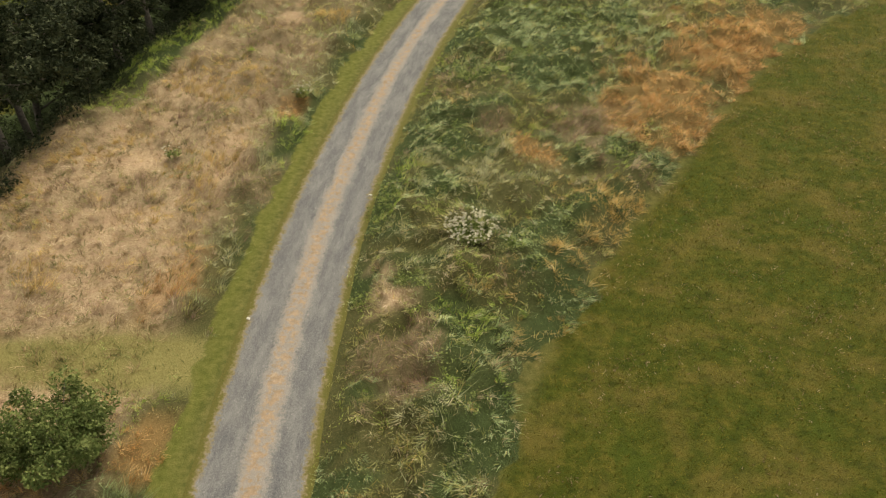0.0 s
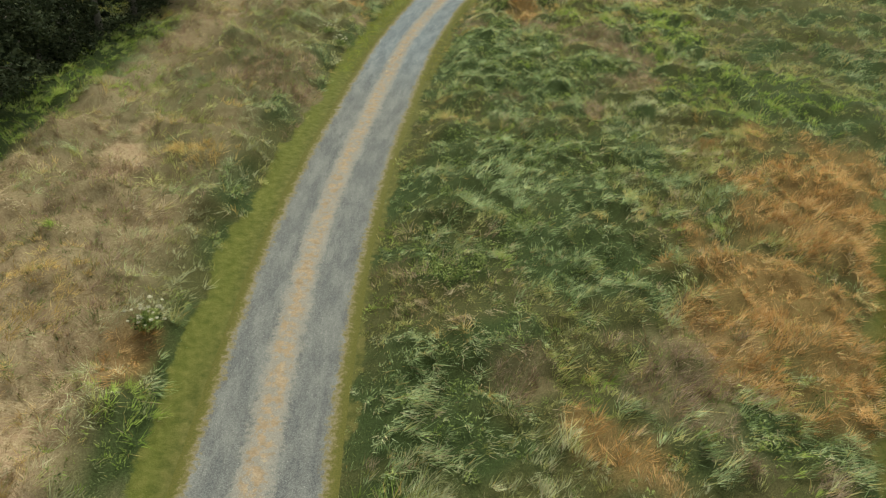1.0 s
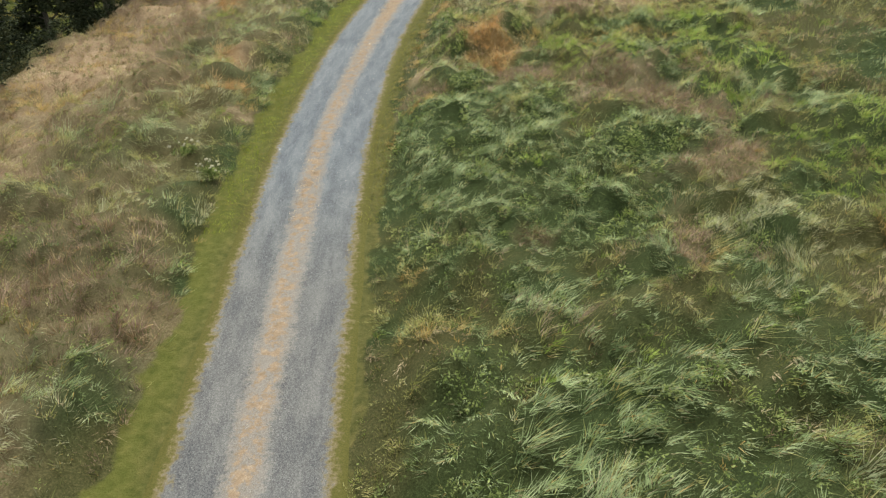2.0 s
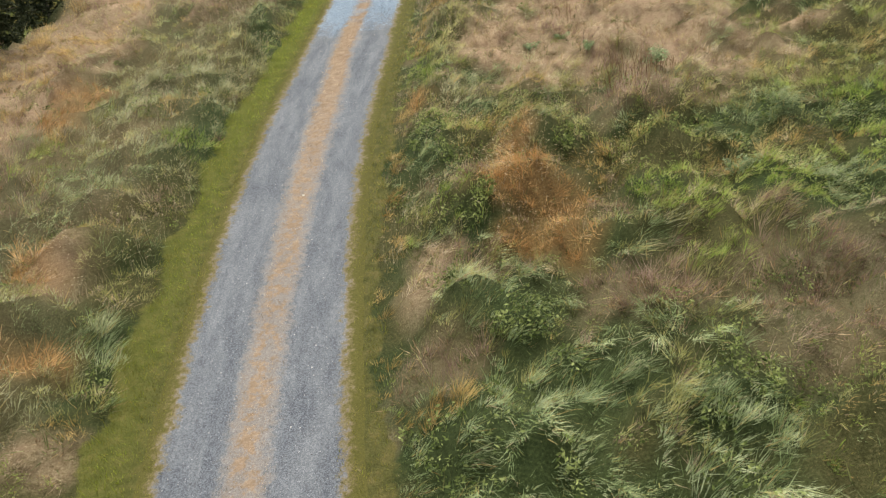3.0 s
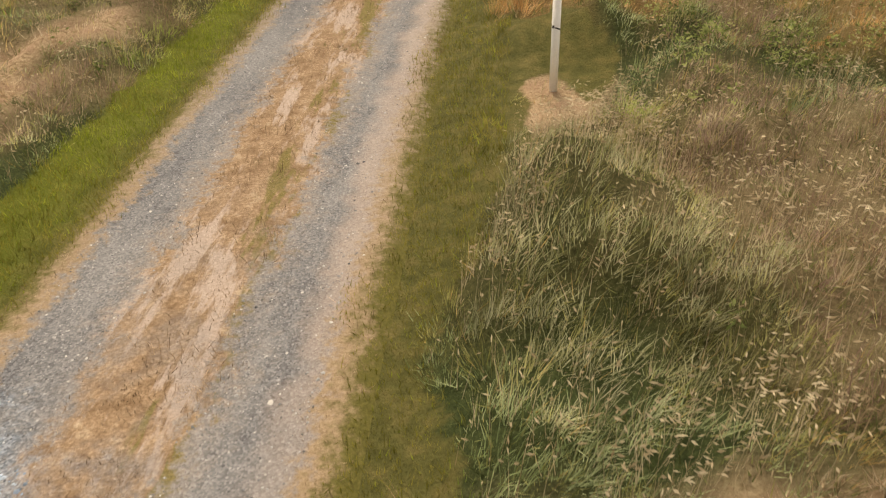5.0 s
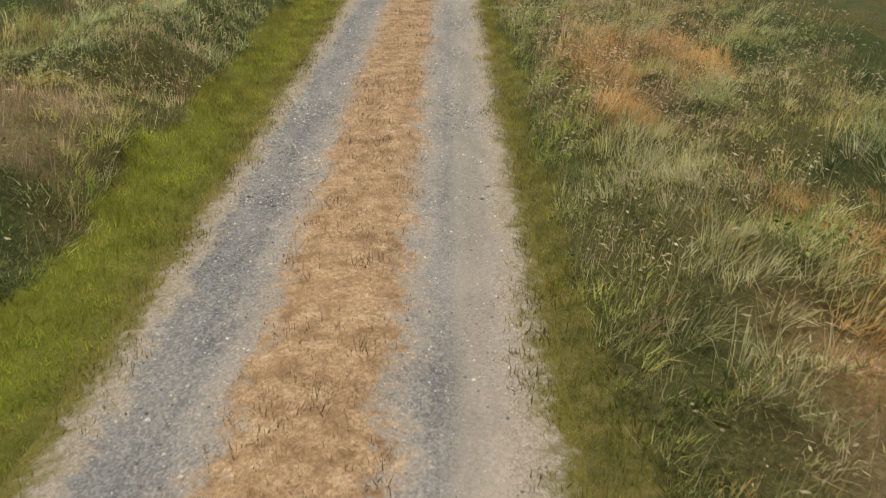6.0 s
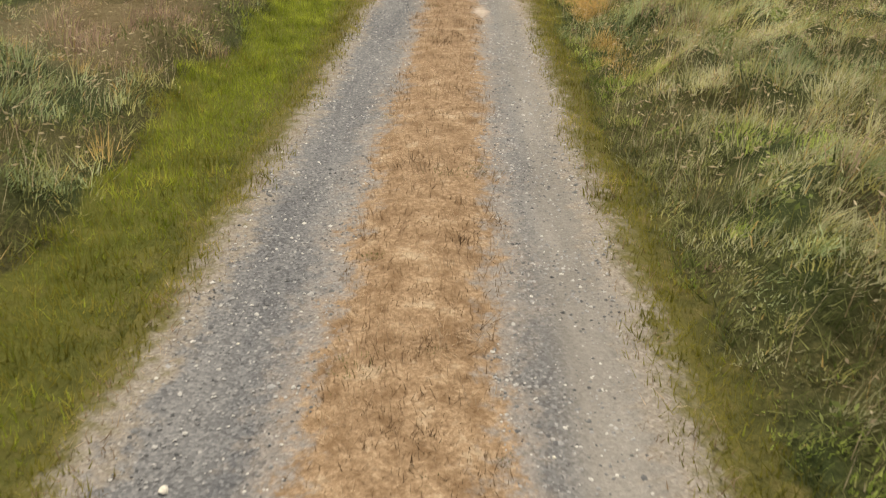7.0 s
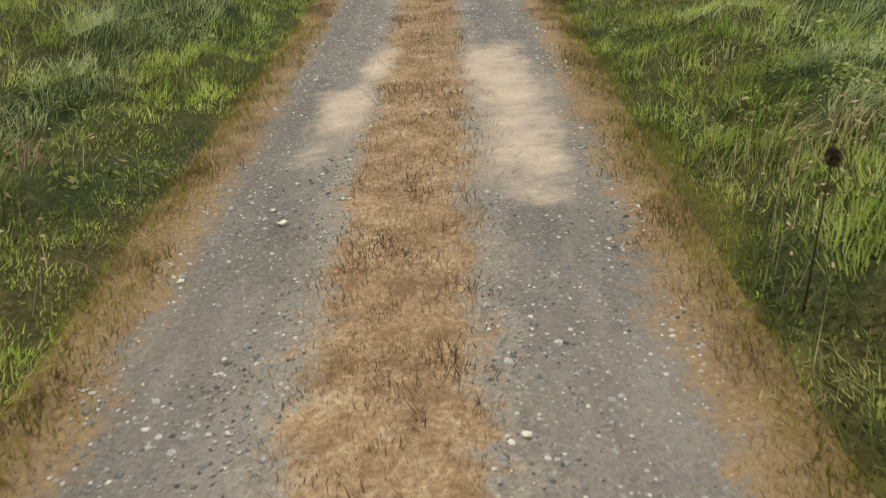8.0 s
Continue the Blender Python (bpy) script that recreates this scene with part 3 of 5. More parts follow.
# ------------------------------------------------------------------ where the grasses grow
# patches of the rough grass: u, d, half length, half width
RUST_PATCHES = [
    (15.9, -3.3, 1.5, 0.7), (23.3, -4.6, 1.6, 1.2), (34.3, 8.3, 1.2, 1.3), (36.5, -3.8, 0.8, 0.5), (38.8, 11.6, 2.0, 0.8), (40.7, 14.3, 4.3, 2.5), (42.5, 14.9, 2.2, 2.4),
    (48.7, 18.0, 5.4, 2.7), (53.0, 20.0, 2.4, 1.5), (70.3, -4.5, 0.7, 0.5), (71.9, 5.6, 0.4, 0.8), (73.5, 5.8, 1.6, 0.9), (73.6, -5.5, 0.8, 0.9), (75.4, 5.2, 0.8, 0.4), (77.2, 5.6, 0.8, 0.4), (80.5, 3.0, 0.6, 0.5),
    (82.1, -8.1, 1.3, 0.6), (93.4, 3.2, 0.4, 0.6), (94.4, 3.2, 0.8, 0.7), (94.4, 7.1, 0.5, 0.5), (109.2, 4.9, 0.4, 0.5), (109.5, 9.8, 1.6, 2.5), (111.9, 7.1, 1.4, 1.0), (112.1, 3.5, 3.0, 0.9),
]
RUST_PATCHES += [
    (119.0, 5.4, 1.8, 1.3), (124.6, 5.0, 1.5, 1.0), (129.0, 3.1, 0.7, 0.4), (130.3, 3.2, 1.0, 0.5), (131.8, 3.5, 1.1, 0.7), (131.6, 4.7, 1.0, 0.7),
    (112.2, 5.1, 2.5, 1.3), (136.5, -4.7, 1.2, 0.8), (138.1, -4.0, 0.9, 0.2),
]
PINK_PATCHES = [
    (19.6, 4.5, 1.2, 1.1), (28.9, -8.3, 1.2, 1.4), (29.7, -4.2, 1.7, 1.4), (34.1, -8.2, 4.2, 1.3), (36.5, 5.8, 0.7, 0.8), (36.7, 10.3, 2.4, 1.3), (39.1, 11.6, 0.9, 0.8),
    (44.8, -7.9, 2.3, 1.6), (54.9, -3.3, 1.1, 1.2), (57.4, -6.0, 1.8, 3.0), (57.5, 9.9, 1.0, 0.3), (57.9, 6.4, 0.3, 0.6), (61.6, 11.5, 0.8, 0.9), (63.1, 12.2, 1.3, 1.0), (65.6, 12.0, 1.3, 1.3),
    (68.4, 3.1, 0.5, 0.6), (68.8, 3.3, 0.6, 0.5), (69.0, 10.0, 1.5, 2.0), (69.7, 7.1, 1.2, 1.0), (70.0, 10.3, 0.7, 1.1), (71.4, 3.4, 0.4, 0.7), (72.8, -8.4, 2.4, 1.1), (75.0, 3.4, 0.3, 0.4),
]
PINK_PATCHES += [
    (85.8, 6.5, 0.9, 0.8), (87.7, 7.1, 0.9, 0.8), (84.5, 7.1, 0.8, 1.0), (90.2, 9.3, 1.5, 0.9), (121.5, 3.6, 1.8, 0.9), (118.5, -5.2, 2.0, 1.2), (127.0, -4.6, 1.6, 0.9), (76.8, -9.0, 2.0, 1.8),
    (78.0, 8.9, 0.6, 0.9), (78.7, 7.5, 0.6, 1.2), (82.0, 9.1, 1.8, 1.6), (84.6, 6.7, 0.3, 0.5), (85.9, 6.2, 0.4, 0.5), (86.1, 7.8, 0.9, 1.1), (87.5, 7.0, 0.6, 0.5), (88.2, 9.8, 1.6, 0.6),
    (90.4, 9.6, 1.3, 0.6), (91.1, -5.4, 1.4, 1.7), (97.3, 8.8, 1.5, 0.6), (99.4, -3.3, 0.5, 0.5), (102.8, 6.1, 1.3, 1.1), (102.3, 8.1, 1.2, 1.4), (104.0, 5.6, 0.9, 0.8), (104.7, 6.6, 2.3, 2.0),
]
PINK_PATCHES += [
    (107.0, -3.3, 1.1, 0.8), (109.8, 6.5, 0.6, 0.5), (110.2, -3.3, 0.7, 0.6), (135.2, 3.1, 0.3, 0.2), (139.4, -5.7, 1.3, 1.4), (143.8, -5.4, 3.0, 2.0), (144.7, 5.8, 2.7, 2.1),
]
PINK_PATCHES += [
    (145.9, 2.7, 0.3, 0.3), (148.8, 2.8, 0.5, 0.4), (161.9, 4.0, 1.1, 0.8), (151.6, -4.2, 1.4, 1.2),
]
TAN_PATCHES = [
    (86.0, 8.9, 5.8, 4.2), (21.4, -8.9, 1.7, 2.0), (22.7, 3.3, 1.0, 0.8), (24.8, -8.5, 3.0, 2.8), (31.5, -9.2, 1.8, 1.5), (47.1, -7.9, 1.3, 0.7), (50.3, -8.3, 1.2, 1.0), (67.5, 2.3, 0.4, 0.4),
    (67.9, -3.4, 0.6, 0.8), (69.1, -7.2, 1.3, 0.5), (71.0, 3.1, 0.9, 0.4), (73.7, -4.8, 0.9, 0.7), (80.4, 6.8, 0.6, 0.3), (81.5, 5.8, 1.1, 0.8), (84.0, 5.2, 1.8, 1.0), (86.8, -8.6, 1.0, 0.6),
    (86.8, 5.7, 1.0, 0.7), (88.0, 11.4, 1.9, 1.7), (88.6, 7.8, 1.5, 0.9), (97.9, -3.5, 0.6, 0.6), (98.7, 4.7, 1.5, 1.7), (98.9, 6.6, 1.6, 1.4), (100.2, 4.3, 0.8, 1.3), (102.8, -5.6, 0.8, 1.3),
]
TAN_PATCHES += [
    (115.1, -6.2, 1.2, 0.8), (141.5, -6.0, 3.6, 1.0), (151.9, -5.4, 1.3, 0.9), (97.5, -8.0, 5.0, 1.5), (108.3, -4.4, 1.5, 0.9),
]
GREEN_PATCHES = [
    (14.8, 2.5, 0.8, 0.8), (35.7, 3.4, 2.2, 1.3), (42.6, 9.1, 3.0, 2.9), (46.5, -3.3, 1.3, 0.9), (48.7, 6.9, 5.3, 4.8), (58.5, 6.8, 0.7, 1.7), (59.4, 8.1, 0.8, 1.7), (60.4, 5.8, 5.9, 3.8),
    (60.6, 3.4, 1.7, 1.3), (64.1, 4.3, 2.0, 1.8), (65.9, -5.5, 1.0, 1.2), (67.4, 5.3, 1.8, 1.6), (69.6, 5.3, 0.8, 1.1), (71.1, -3.7, 1.5, 1.1), (75.2, 3.4, 1.1, 0.7), (76.9, -5.3, 1.2, 1.1),
    (79.2, 4.8, 0.7, 0.6), (88.9, -3.9, 1.0, 0.6), (90.9, -4.3, 0.8, 1.3), (96.7, -2.8, 0.4, 0.3), (100.4, 2.75, 1.0, 0.5), (98.0, 2.5, 0.9, 0.35), (145.3, 2.5, 0.4, 0.5), (146.2, -3.1, 0.5, 0.2),
]
GREEN_PATCHES += [
    (148.4, -3.9, 0.7, 0.6), (161.8, -3.5, 0.6, 1.2), (164.5, 2.1, 0.5, 0.3), (167.3, -3.2, 0.8, 0.5),
]
GOLD_PATCHES = [
    (21.1, 8.4, 1.5, 0.8), (24.8, 9.7, 1.5, 1.0), (29.1, 11.6, 2.3, 1.6), (38.9, -8.4, 2.4, 2.3), (48.2, -5.4, 0.9, 1.6), (65.2, 2.1, 1.4, 0.3), (67.4, 3.2, 0.3, 0.5), (68.4, -3.1, 0.5, 0.6),
    (68.8, 2.0, 0.7, 0.3), (71.9, 2.2, 2.8, 0.4), (75.1, 2.3, 0.5, 0.3), (75.1, 7.1, 0.9, 0.4), (77.6, 2.4, 1.7, 0.3), (79.9, 6.1, 0.4, 0.4), (80.0, 2.6, 0.5, 0.3), (81.6, -4.4, 0.6, 0.6),
    (85.8, 2.8, 1.2, 0.4), (85.9, 2.5, 0.4, 0.3), (88.9, 3.0, 0.4, 0.5), (112.0, 2.5, 1.9, 0.2), (130.1, 1.9, 0.3, 0.3), (132.4, 2.8, 0.5, 0.3), (139.0, 2.4, 1.7, 0.4), (140.2, 2.2, 1.5, 0.4),
]
GOLD_PATCHES += [
    (147.4, -2.7, 0.3, 0.3), (151.8, 2.4, 1.5, 0.2),
]
LIME_PATCHES = [
    (136.0, 2.5, 1.6, 0.5), (131.5, 2.3, 1.5, 0.4),
    (22.2, 6.7, 1.3, 1.6), (33.2, -3.2, 2.0, 1.0), (54.2, -10.3, 1.6, 1.0), (57.9, 4.2, 0.3, 0.3), (58.0, 5.3, 0.3, 0.3), (58.7, 8.5, 0.3, 0.4), (61.4, 18.6, 4.2, 3.7), (62.1, 6.5, 0.5, 0.5),
    (68.0, 13.3, 2.0, 0.9), (70.4, 15.3, 1.5, 0.7), (73.1, 11.0, 1.0, 1.2), (73.4, 8.0, 0.5, 0.5), (74.2, 14.3, 2.6, 1.6), (78.9, -3.2, 0.6, 0.8), (84.4, 2.9, 1.6, 0.6), (86.5, -2.7, 1.0, 0.5),
    (90.5, 3.5, 0.6, 0.6), (114.1, -4.8, 1.3, 0.8), (147.8, 3.1, 0.4, 0.6), (167.0, -2.0, 0.9, 0.4), (167.3, 2.0, 0.7, 0.3),
]
GREY_PATCHES = [
    (146.6, 3.6, 5.0, 2.2), (103.2, 3.7, 2.9, 1.2), (124.5, 3.0, 2.2, 1.0), (120.0, -4.0, 3.0, 1.2), (79.8, -4.2, 3.4, 1.3), (84.7, -4.5, 2.0, 1.6), (88.5, -5.2, 2.6, 1.6), (28.0, -3.7, 8.0, 1.1),
    (45.0, -3.8, 9.0, 1.2), (66.0, -4.6, 6.0, 1.6), (16.4, 5.3, 1.7, 1.3), (25.2, 4.5, 1.8, 1.7), (25.8, -3.0, 1.8, 0.8), (32.4, 6.4, 2.0, 2.9), (42.5, -5.4, 1.5, 0.8), (58.0, 11.8, 2.7, 1.6),
    (61.3, -3.2, 1.0, 1.4), (78.6, -3.6, 0.7, 0.5), (80.4, 4.3, 0.8, 0.6), (81.6, -5.7, 2.6, 2.4), (84.9, 2.9, 0.7, 0.5), (85.3, -6.0, 1.9, 2.1), (86.9, 3.3, 0.8, 0.8), (94.2, 5.5, 0.7, 0.6),
]
GREY_PATCHES += [
    (96.4, 5.1, 0.7, 0.8), (101.8, 3.3, 0.9, 0.8), (104.4, 3.4, 1.2, 0.9), (106.6, 4.7, 0.5, 0.3), (137.4, 3.7, 0.9, 1.0), (150.2, 4.0, 1.0, 1.3), (158.8, 2.9, 0.6, 0.4),
]
# mown or trodden clearings in the rough grass: the side path and the foot of the post
CLEARINGS = [(19.6, -6.0, 1.5, 4.2), (107.35, 3.3, 0.8, 0.62)]


# hollows and banks full of leafy weeds: u, d, half length, half width
LEAFY = [
    (23.4, 4.0, 0.8, 0.6), (29.5, 2.4, 1.8, 0.7), (41.2, 4.4, 0.6, 0.9), (45.1, 6.3, 1.0, 0.7), (57.6, 8.3, 0.3, 0.5), (59.2, 7.0, 0.3, 0.3), (60.3, 7.9, 0.7, 0.6), (63.0, 9.7, 0.4, 0.5),
    (66.4, 3.0, 0.5, 0.5), (66.7, 8.3, 0.7, 1.4), (69.0, 5.2, 0.4, 0.8), (70.2, 3.6, 0.5, 0.4), (72.6, 4.4, 0.5, 0.6), (75.8, 4.1, 0.4, 0.6), (76.2, 9.0, 1.0, 0.8), (76.4, 6.8, 0.6, 0.5),
    (76.7, 3.6, 0.5, 0.7), (77.6, 3.5, 1.0, 0.7), (78.1, 6.9, 0.3, 0.3), (78.6, 5.9, 0.5, 0.5), (82.2, 3.5, 0.7, 0.7), (84.8, 3.8, 0.3, 0.3), (85.4, 3.2, 0.3, 0.4), (88.4, 4.4, 0.6, 0.6),
]
LEAFY += [
    (133.8, 2.5, 1.1, 0.6),
    (90.7, 5.0, 1.1, 1.4), (93.5, 4.3, 0.3, 0.7), (100.0, -3.5, 0.3, 0.6), (99.9, 2.8, 0.5, 0.3), (98.2, 2.6, 0.5, 0.25), (105.9, 5.2, 0.4, 0.2),
    (107.4, 5.3, 0.6, 0.3), (108.0, 5.3, 0.6, 0.4), (108.2, 7.0, 0.8, 0.9), (108.7, 5.2, 0.5, 0.5), (129.4, 1.8, 0.4, 0.3), (130.3, 2.6, 0.4, 0.2), (133.6, -3.5, 0.4, 0.5), (133.9, 2.7, 0.3, 0.3),
    (134.6, 2.0, 0.5, 0.3), (136.4, 3.2, 0.3, 0.3), (143.8, 2.1, 0.3, 0.3), (146.5, 2.6, 0.3, 0.3), (162.2, -2.9, 0.3, 0.4), (166.0, -2.5, 0.5, 0.3), (167.1, 3.2, 0.8, 0.4),
]
# stands of dry stems
STALKY = [(94.2, 3.3, 0.8, 0.5), (96.4, 3.6, 0.9, 0.7), (98.6, 3.2, 0.7, 0.3), (130.7, 3.8, 0.6, 0.4), (92.4, 6.6, 0.9, 0.7), (94.2, 6.6, 0.8, 0.8), (87.0, 7.6, 1.2, 0.8), (79.8, 8.6, 1.2, 1.0)]


def patch_weight(u, d, patches, ragged=0.95):
    """0 outside the patches, up to about 1 inside; small patches stand out of large ones."""
    wobble = (fractal(u, d, 0.9, 21) - 0.5) * 2.2 * ragged
    shift_u, shift_d = (fractal(u, d, 2.2, 23) - 0.5) * 2.2 * ragged, (fractal(u, d, 1.8, 25) - 0.5) * 2.2 * ragged
    w = np.zeros(np.shape(u))
    for pu, pd, ru, rd in patches:
        r = np.sqrt(((u - pu + shift_u * min(1, ru)) / ru) ** 2 + ((d - pd + shift_d * min(1, rd)) / rd) ** 2)
        w = np.maximum(w, (1 - step(0.65, 1.45, r + wobble)) * (1.05 - 0.04 * min(5.0, math.sqrt(ru * rd))))
    return w


def stain(u, d, spots):
    """Rounded stains with soft outlines."""
    wobble = (fractal(u, d, 0.8, 27) - 0.5) * 1.4
    w = np.zeros(np.shape(u))
    for pu, pd, ru, rd in spots:
        w = np.maximum(w, (1 - step(0.3, 1.5, np.hypot((u - pu) / ru, (d - pd) / rd) + wobble)) * 0.85)
    return w


def verge_free(u, d):
    """0 close beside the last stretch of the track, where no seeding grass grows."""
    return 1 - (1 - step(2.9, 3.9, np.abs(d))) * step(116, 122, u)


def mown(u, d):
    """1 on verges, field and clearings, 0 in the rough grass."""
    wob = (fractal(u, d, 1.1, 31) - 0.5) * 0.7
    left = np.interp(u, [0, 60, 100, 150, 155.5, 157.2, 159.6, 161.4, 164, 200], [2.75, 2.7, 2.75, 2.9, 2.9, 4.2, 4.2, 2.4, 1.8, 1.75])
    right = np.interp(u, [0, 28, 40, 75, 103, 105, 106.5, 107.3, 109, 109.8, 120, 140, 200], [1.55, 1.6, 2.0, 2.2, 2.3, 2.7, 3.3, 4.4, 4.3, 2.4, 2.2, 1.95, 1.85])
    edge = np.where(d < 0, left, right) + wob
    verge = 1 - step(-0.25, 0.25, np.abs(d) - edge)
    field = step(-0.4, 0.4, d - field_edge(u) + wob + 2.6 * (fractal(u, d, 1.7, 34) - 0.5))
    bare = 1 - step(0.45, 1.45, np.hypot((u - 107.35) / 0.68, (d - 3.3) / 0.46) + 1.1 * wob + 1.6 * (fractal(u, d, 0.5, 36) - 0.5))
    return np.maximum(np.maximum(verge, field) * (1 - bare), step(21, 28, -d + 6 * wob))


# ------------------------------------------------------------------ ground
def build_ground():
    far = np.array([60, 120, 250, 600, 1400, 3000.0])
    gx = np.concatenate([-40 - far[::-1], np.arange(-40, 74.1, 0.54), 74 + far])
    gy = np.concatenate([-4 - far[::-1], np.arange(-4, 192.1, 0.54), 192 + far])
    x, y = (a.ravel() for a in np.meshgrid(gx, gy, indexing="ij"))
    u, d = offset(x, y)
    near = (np.abs(d) < 60) & (y > -40) & (y < 240)
    z = np.where(near, height(x, y, u, d), np.where(d < 0, -4.5, 0.0))
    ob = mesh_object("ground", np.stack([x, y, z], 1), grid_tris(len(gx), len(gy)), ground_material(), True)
    near = near & (x > -39) & (x < 73) & (y > -3) & (y < 191)
    point_values(ob, "mown", np.where(near, mown(u, d), 1.0))
    bank = np.clip(dryness(u, d) * (0.45 + 1.3 * fractal(x, y, 2.6, 51)), 0, 1)
    dry = np.maximum.reduce([patch_weight(u, d, TAN_PATCHES) * np.interp(u, [56, 62, 76, 80, 112, 120], [1.0, 0.6, 0.6, 1.0, 1.0, 0.3]), 0.3 * patch_weight(u, d, PINK_PATCHES) * verge_free(u, d), 1.1 * patch_weight(u, d, CLEARINGS[1:], 0.9), bank])
    point_values(ob, "dry", np.where(near, dry, 0.0))
    # green and leafy patches; their soil colour has the weeds' shade mixed in
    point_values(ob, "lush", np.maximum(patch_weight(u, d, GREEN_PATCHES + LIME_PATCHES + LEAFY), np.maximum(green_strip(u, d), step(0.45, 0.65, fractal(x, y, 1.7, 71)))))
    point_values(ob, "lawn", step(1.7, 2.2, -d) * (0.4 + 0.6 * step(70, 95, u)) * np.interp(u, [124, 132, 145, 151], [1.0, 0.55, 0.55, 1.0]))
    point_values(ob, "trodden", np.clip(1.3 * patch_weight(u, d, CLEARINGS[:1], 0.3), 0, 1))
    point_values(ob, "field", np.where(near, np.maximum(step(-0.5, 0.5, d - field_edge(u)), step(18, 20, -d)), 1.0))
    point_values(ob, "rust", 0.45 * patch_weight(u, d, RUST_PATCHES))
    return tagged(ob, "rough grassland soil with mown turf verges and dry thatch", "ground", kind="structure")


# dried pools of pale silt in the ruts
SILT = [(167.3, 0.80, 2.2, 0.46), (168.6, 0.62, 0.9, 0.3), (167.4, -0.74, 0.9, 0.34), (168.9, -0.52, 0.8, 0.26), (154.4, 0.62, 0.7, 0.16), (155.3, 0.42, 0.35, 0.18)]


def middle_strip(u, d):
    """Distance from the middle of the dead-grass strip, in half widths of it."""
    centre = np.interp(u, [14, 27, 45, 60, 66, 70, 74, 80, 84, 86, 90, 98, 104, 138, 150, 157, 165], [0.05, 0.0, -0.10, -0.03, -0.10, 0.0, 0.10, 0.14, 0.0, -0.14, -0.05, -0.03, -0.06, -0.05, 0.04, 0.10, -0.04])
    half = np.interp(u, [14, 30, 45, 60, 70, 76, 82, 88, 92, 96, 98, 102, 138, 150, 157, 165], [0.42, 0.42, 0.38, 0.38, 0.36, 0.40, 0.44, 0.42, 0.32, 0.30, 0.42, 0.62, 0.60, 0.56, 0.50, 0.44])
    return np.abs(d - centre) / half


def narrowing(u):
    """How far the grass has crept in from the edges of the track."""
    return np.interp(u, [144, 150, 158, 163], [0.0, 0.13, 0.13, 0.04])


def build_track():
    us, ds = np.arange(-18, 224.1, 0.4), np.linspace(-1.95, 1.95, 40)
    u, d = (a.ravel() for a in np.meshgrid(us, ds, indexing="ij"))
    x, y = along(u, d)
    a = np.abs(d)
    z = 0.012 + 0.035 * (1 - step(0.25, 0.6, a)) - 0.018 * np.exp(-((a - 0.95) / 0.3) ** 2) + 0.02 * np.exp(-((a - 1.5) / 0.2) ** 2) - 0.07 * step(1.65, 1.95, a)
    z = z + (fractal(x, y, 0.6, 9) - 0.5) * 0.02
    ob = mesh_object("road", np.stack([x, y, z], 1), grid_tris(len(us), len(ds))[:, ::-1], track_material(), True)
    point_values(ob, "lateral", d)
    point_values(ob, "along", u)
    point_values(ob, "narrowing", narrowing(u))
    point_values(ob, "middle", middle_strip(u, d))
    point_values(ob, "dust", 0.50 * step(104, 118, u) * step(0.1, 0.4, d) * (0.4 + 0.6 * step(0.85, 1.1, d)) * (1 - step(158, 163, u)) + 0.10 * step(146, 156, u) + 0.14 * step(156, 162, u))
    point_values(ob, "silt", stain(u, d, SILT))
    return tagged(ob, "grey gravel farm track with two wheel ruts and a dead-grass middle strip", "farm track", kind="structure")


def track_level(d):
    a = np.abs(d)
    return 0.012 + 0.035 * (1 - step(0.25, 0.6, a)) - 0.018 * np.exp(-((a - 0.95) / 0.3) ** 2) + 0.02 * np.exp(-((a - 1.5) / 0.2) ** 2) - 0.07 * step(1.65, 1.95, a)


build_ground()
build_track()

# ------------------------------------------------------------------ rough grass
GRASSES = {
    # name: material, height, width, lean, waist, belly, label
    "meadow_grass": (MEADOW, 0.38, 0.009, 0.85, 0.55, 0.85, "tall grey-green rough meadow grass, lodged and tangled"),
    "lodged_grass": (GREYISH, 0.36, 0.008, 0.95, 0.6, 0.9, "pale grey-green grass lodged in soft waves"),
    "green_grass": (GREEN, 0.33, 0.009, 0.90, 0.5, 0.95, "tall lush dark-green grass blown over in swathes"),
    "straw_grass": (TAN, 0.24, 0.009, 1.35, 0.6, 0.9, "short bleached straw-coloured dead grass, lying flat"),
    "seeding_grass": (PINK, 0.38, 0.007, 0.65, 0.75, 1.2, "tall pinkish-brown seeding grass"),
    "rust_grass": (RUST, 0.42, 0.010, 1.0, 0.6, 1.0, "rust-orange dead grass and bracken in lodged patches"),
    "golden_grass": (GOLD, 0.38, 0.009, 0.9, 0.7, 1.1, "golden ripe grass with pale seed heads"),
    "fresh_grass": (LIME, 0.28, 0.011, 0.85, 0.5, 0.9, "fresh bright-green grass growing beside the verge"),
}


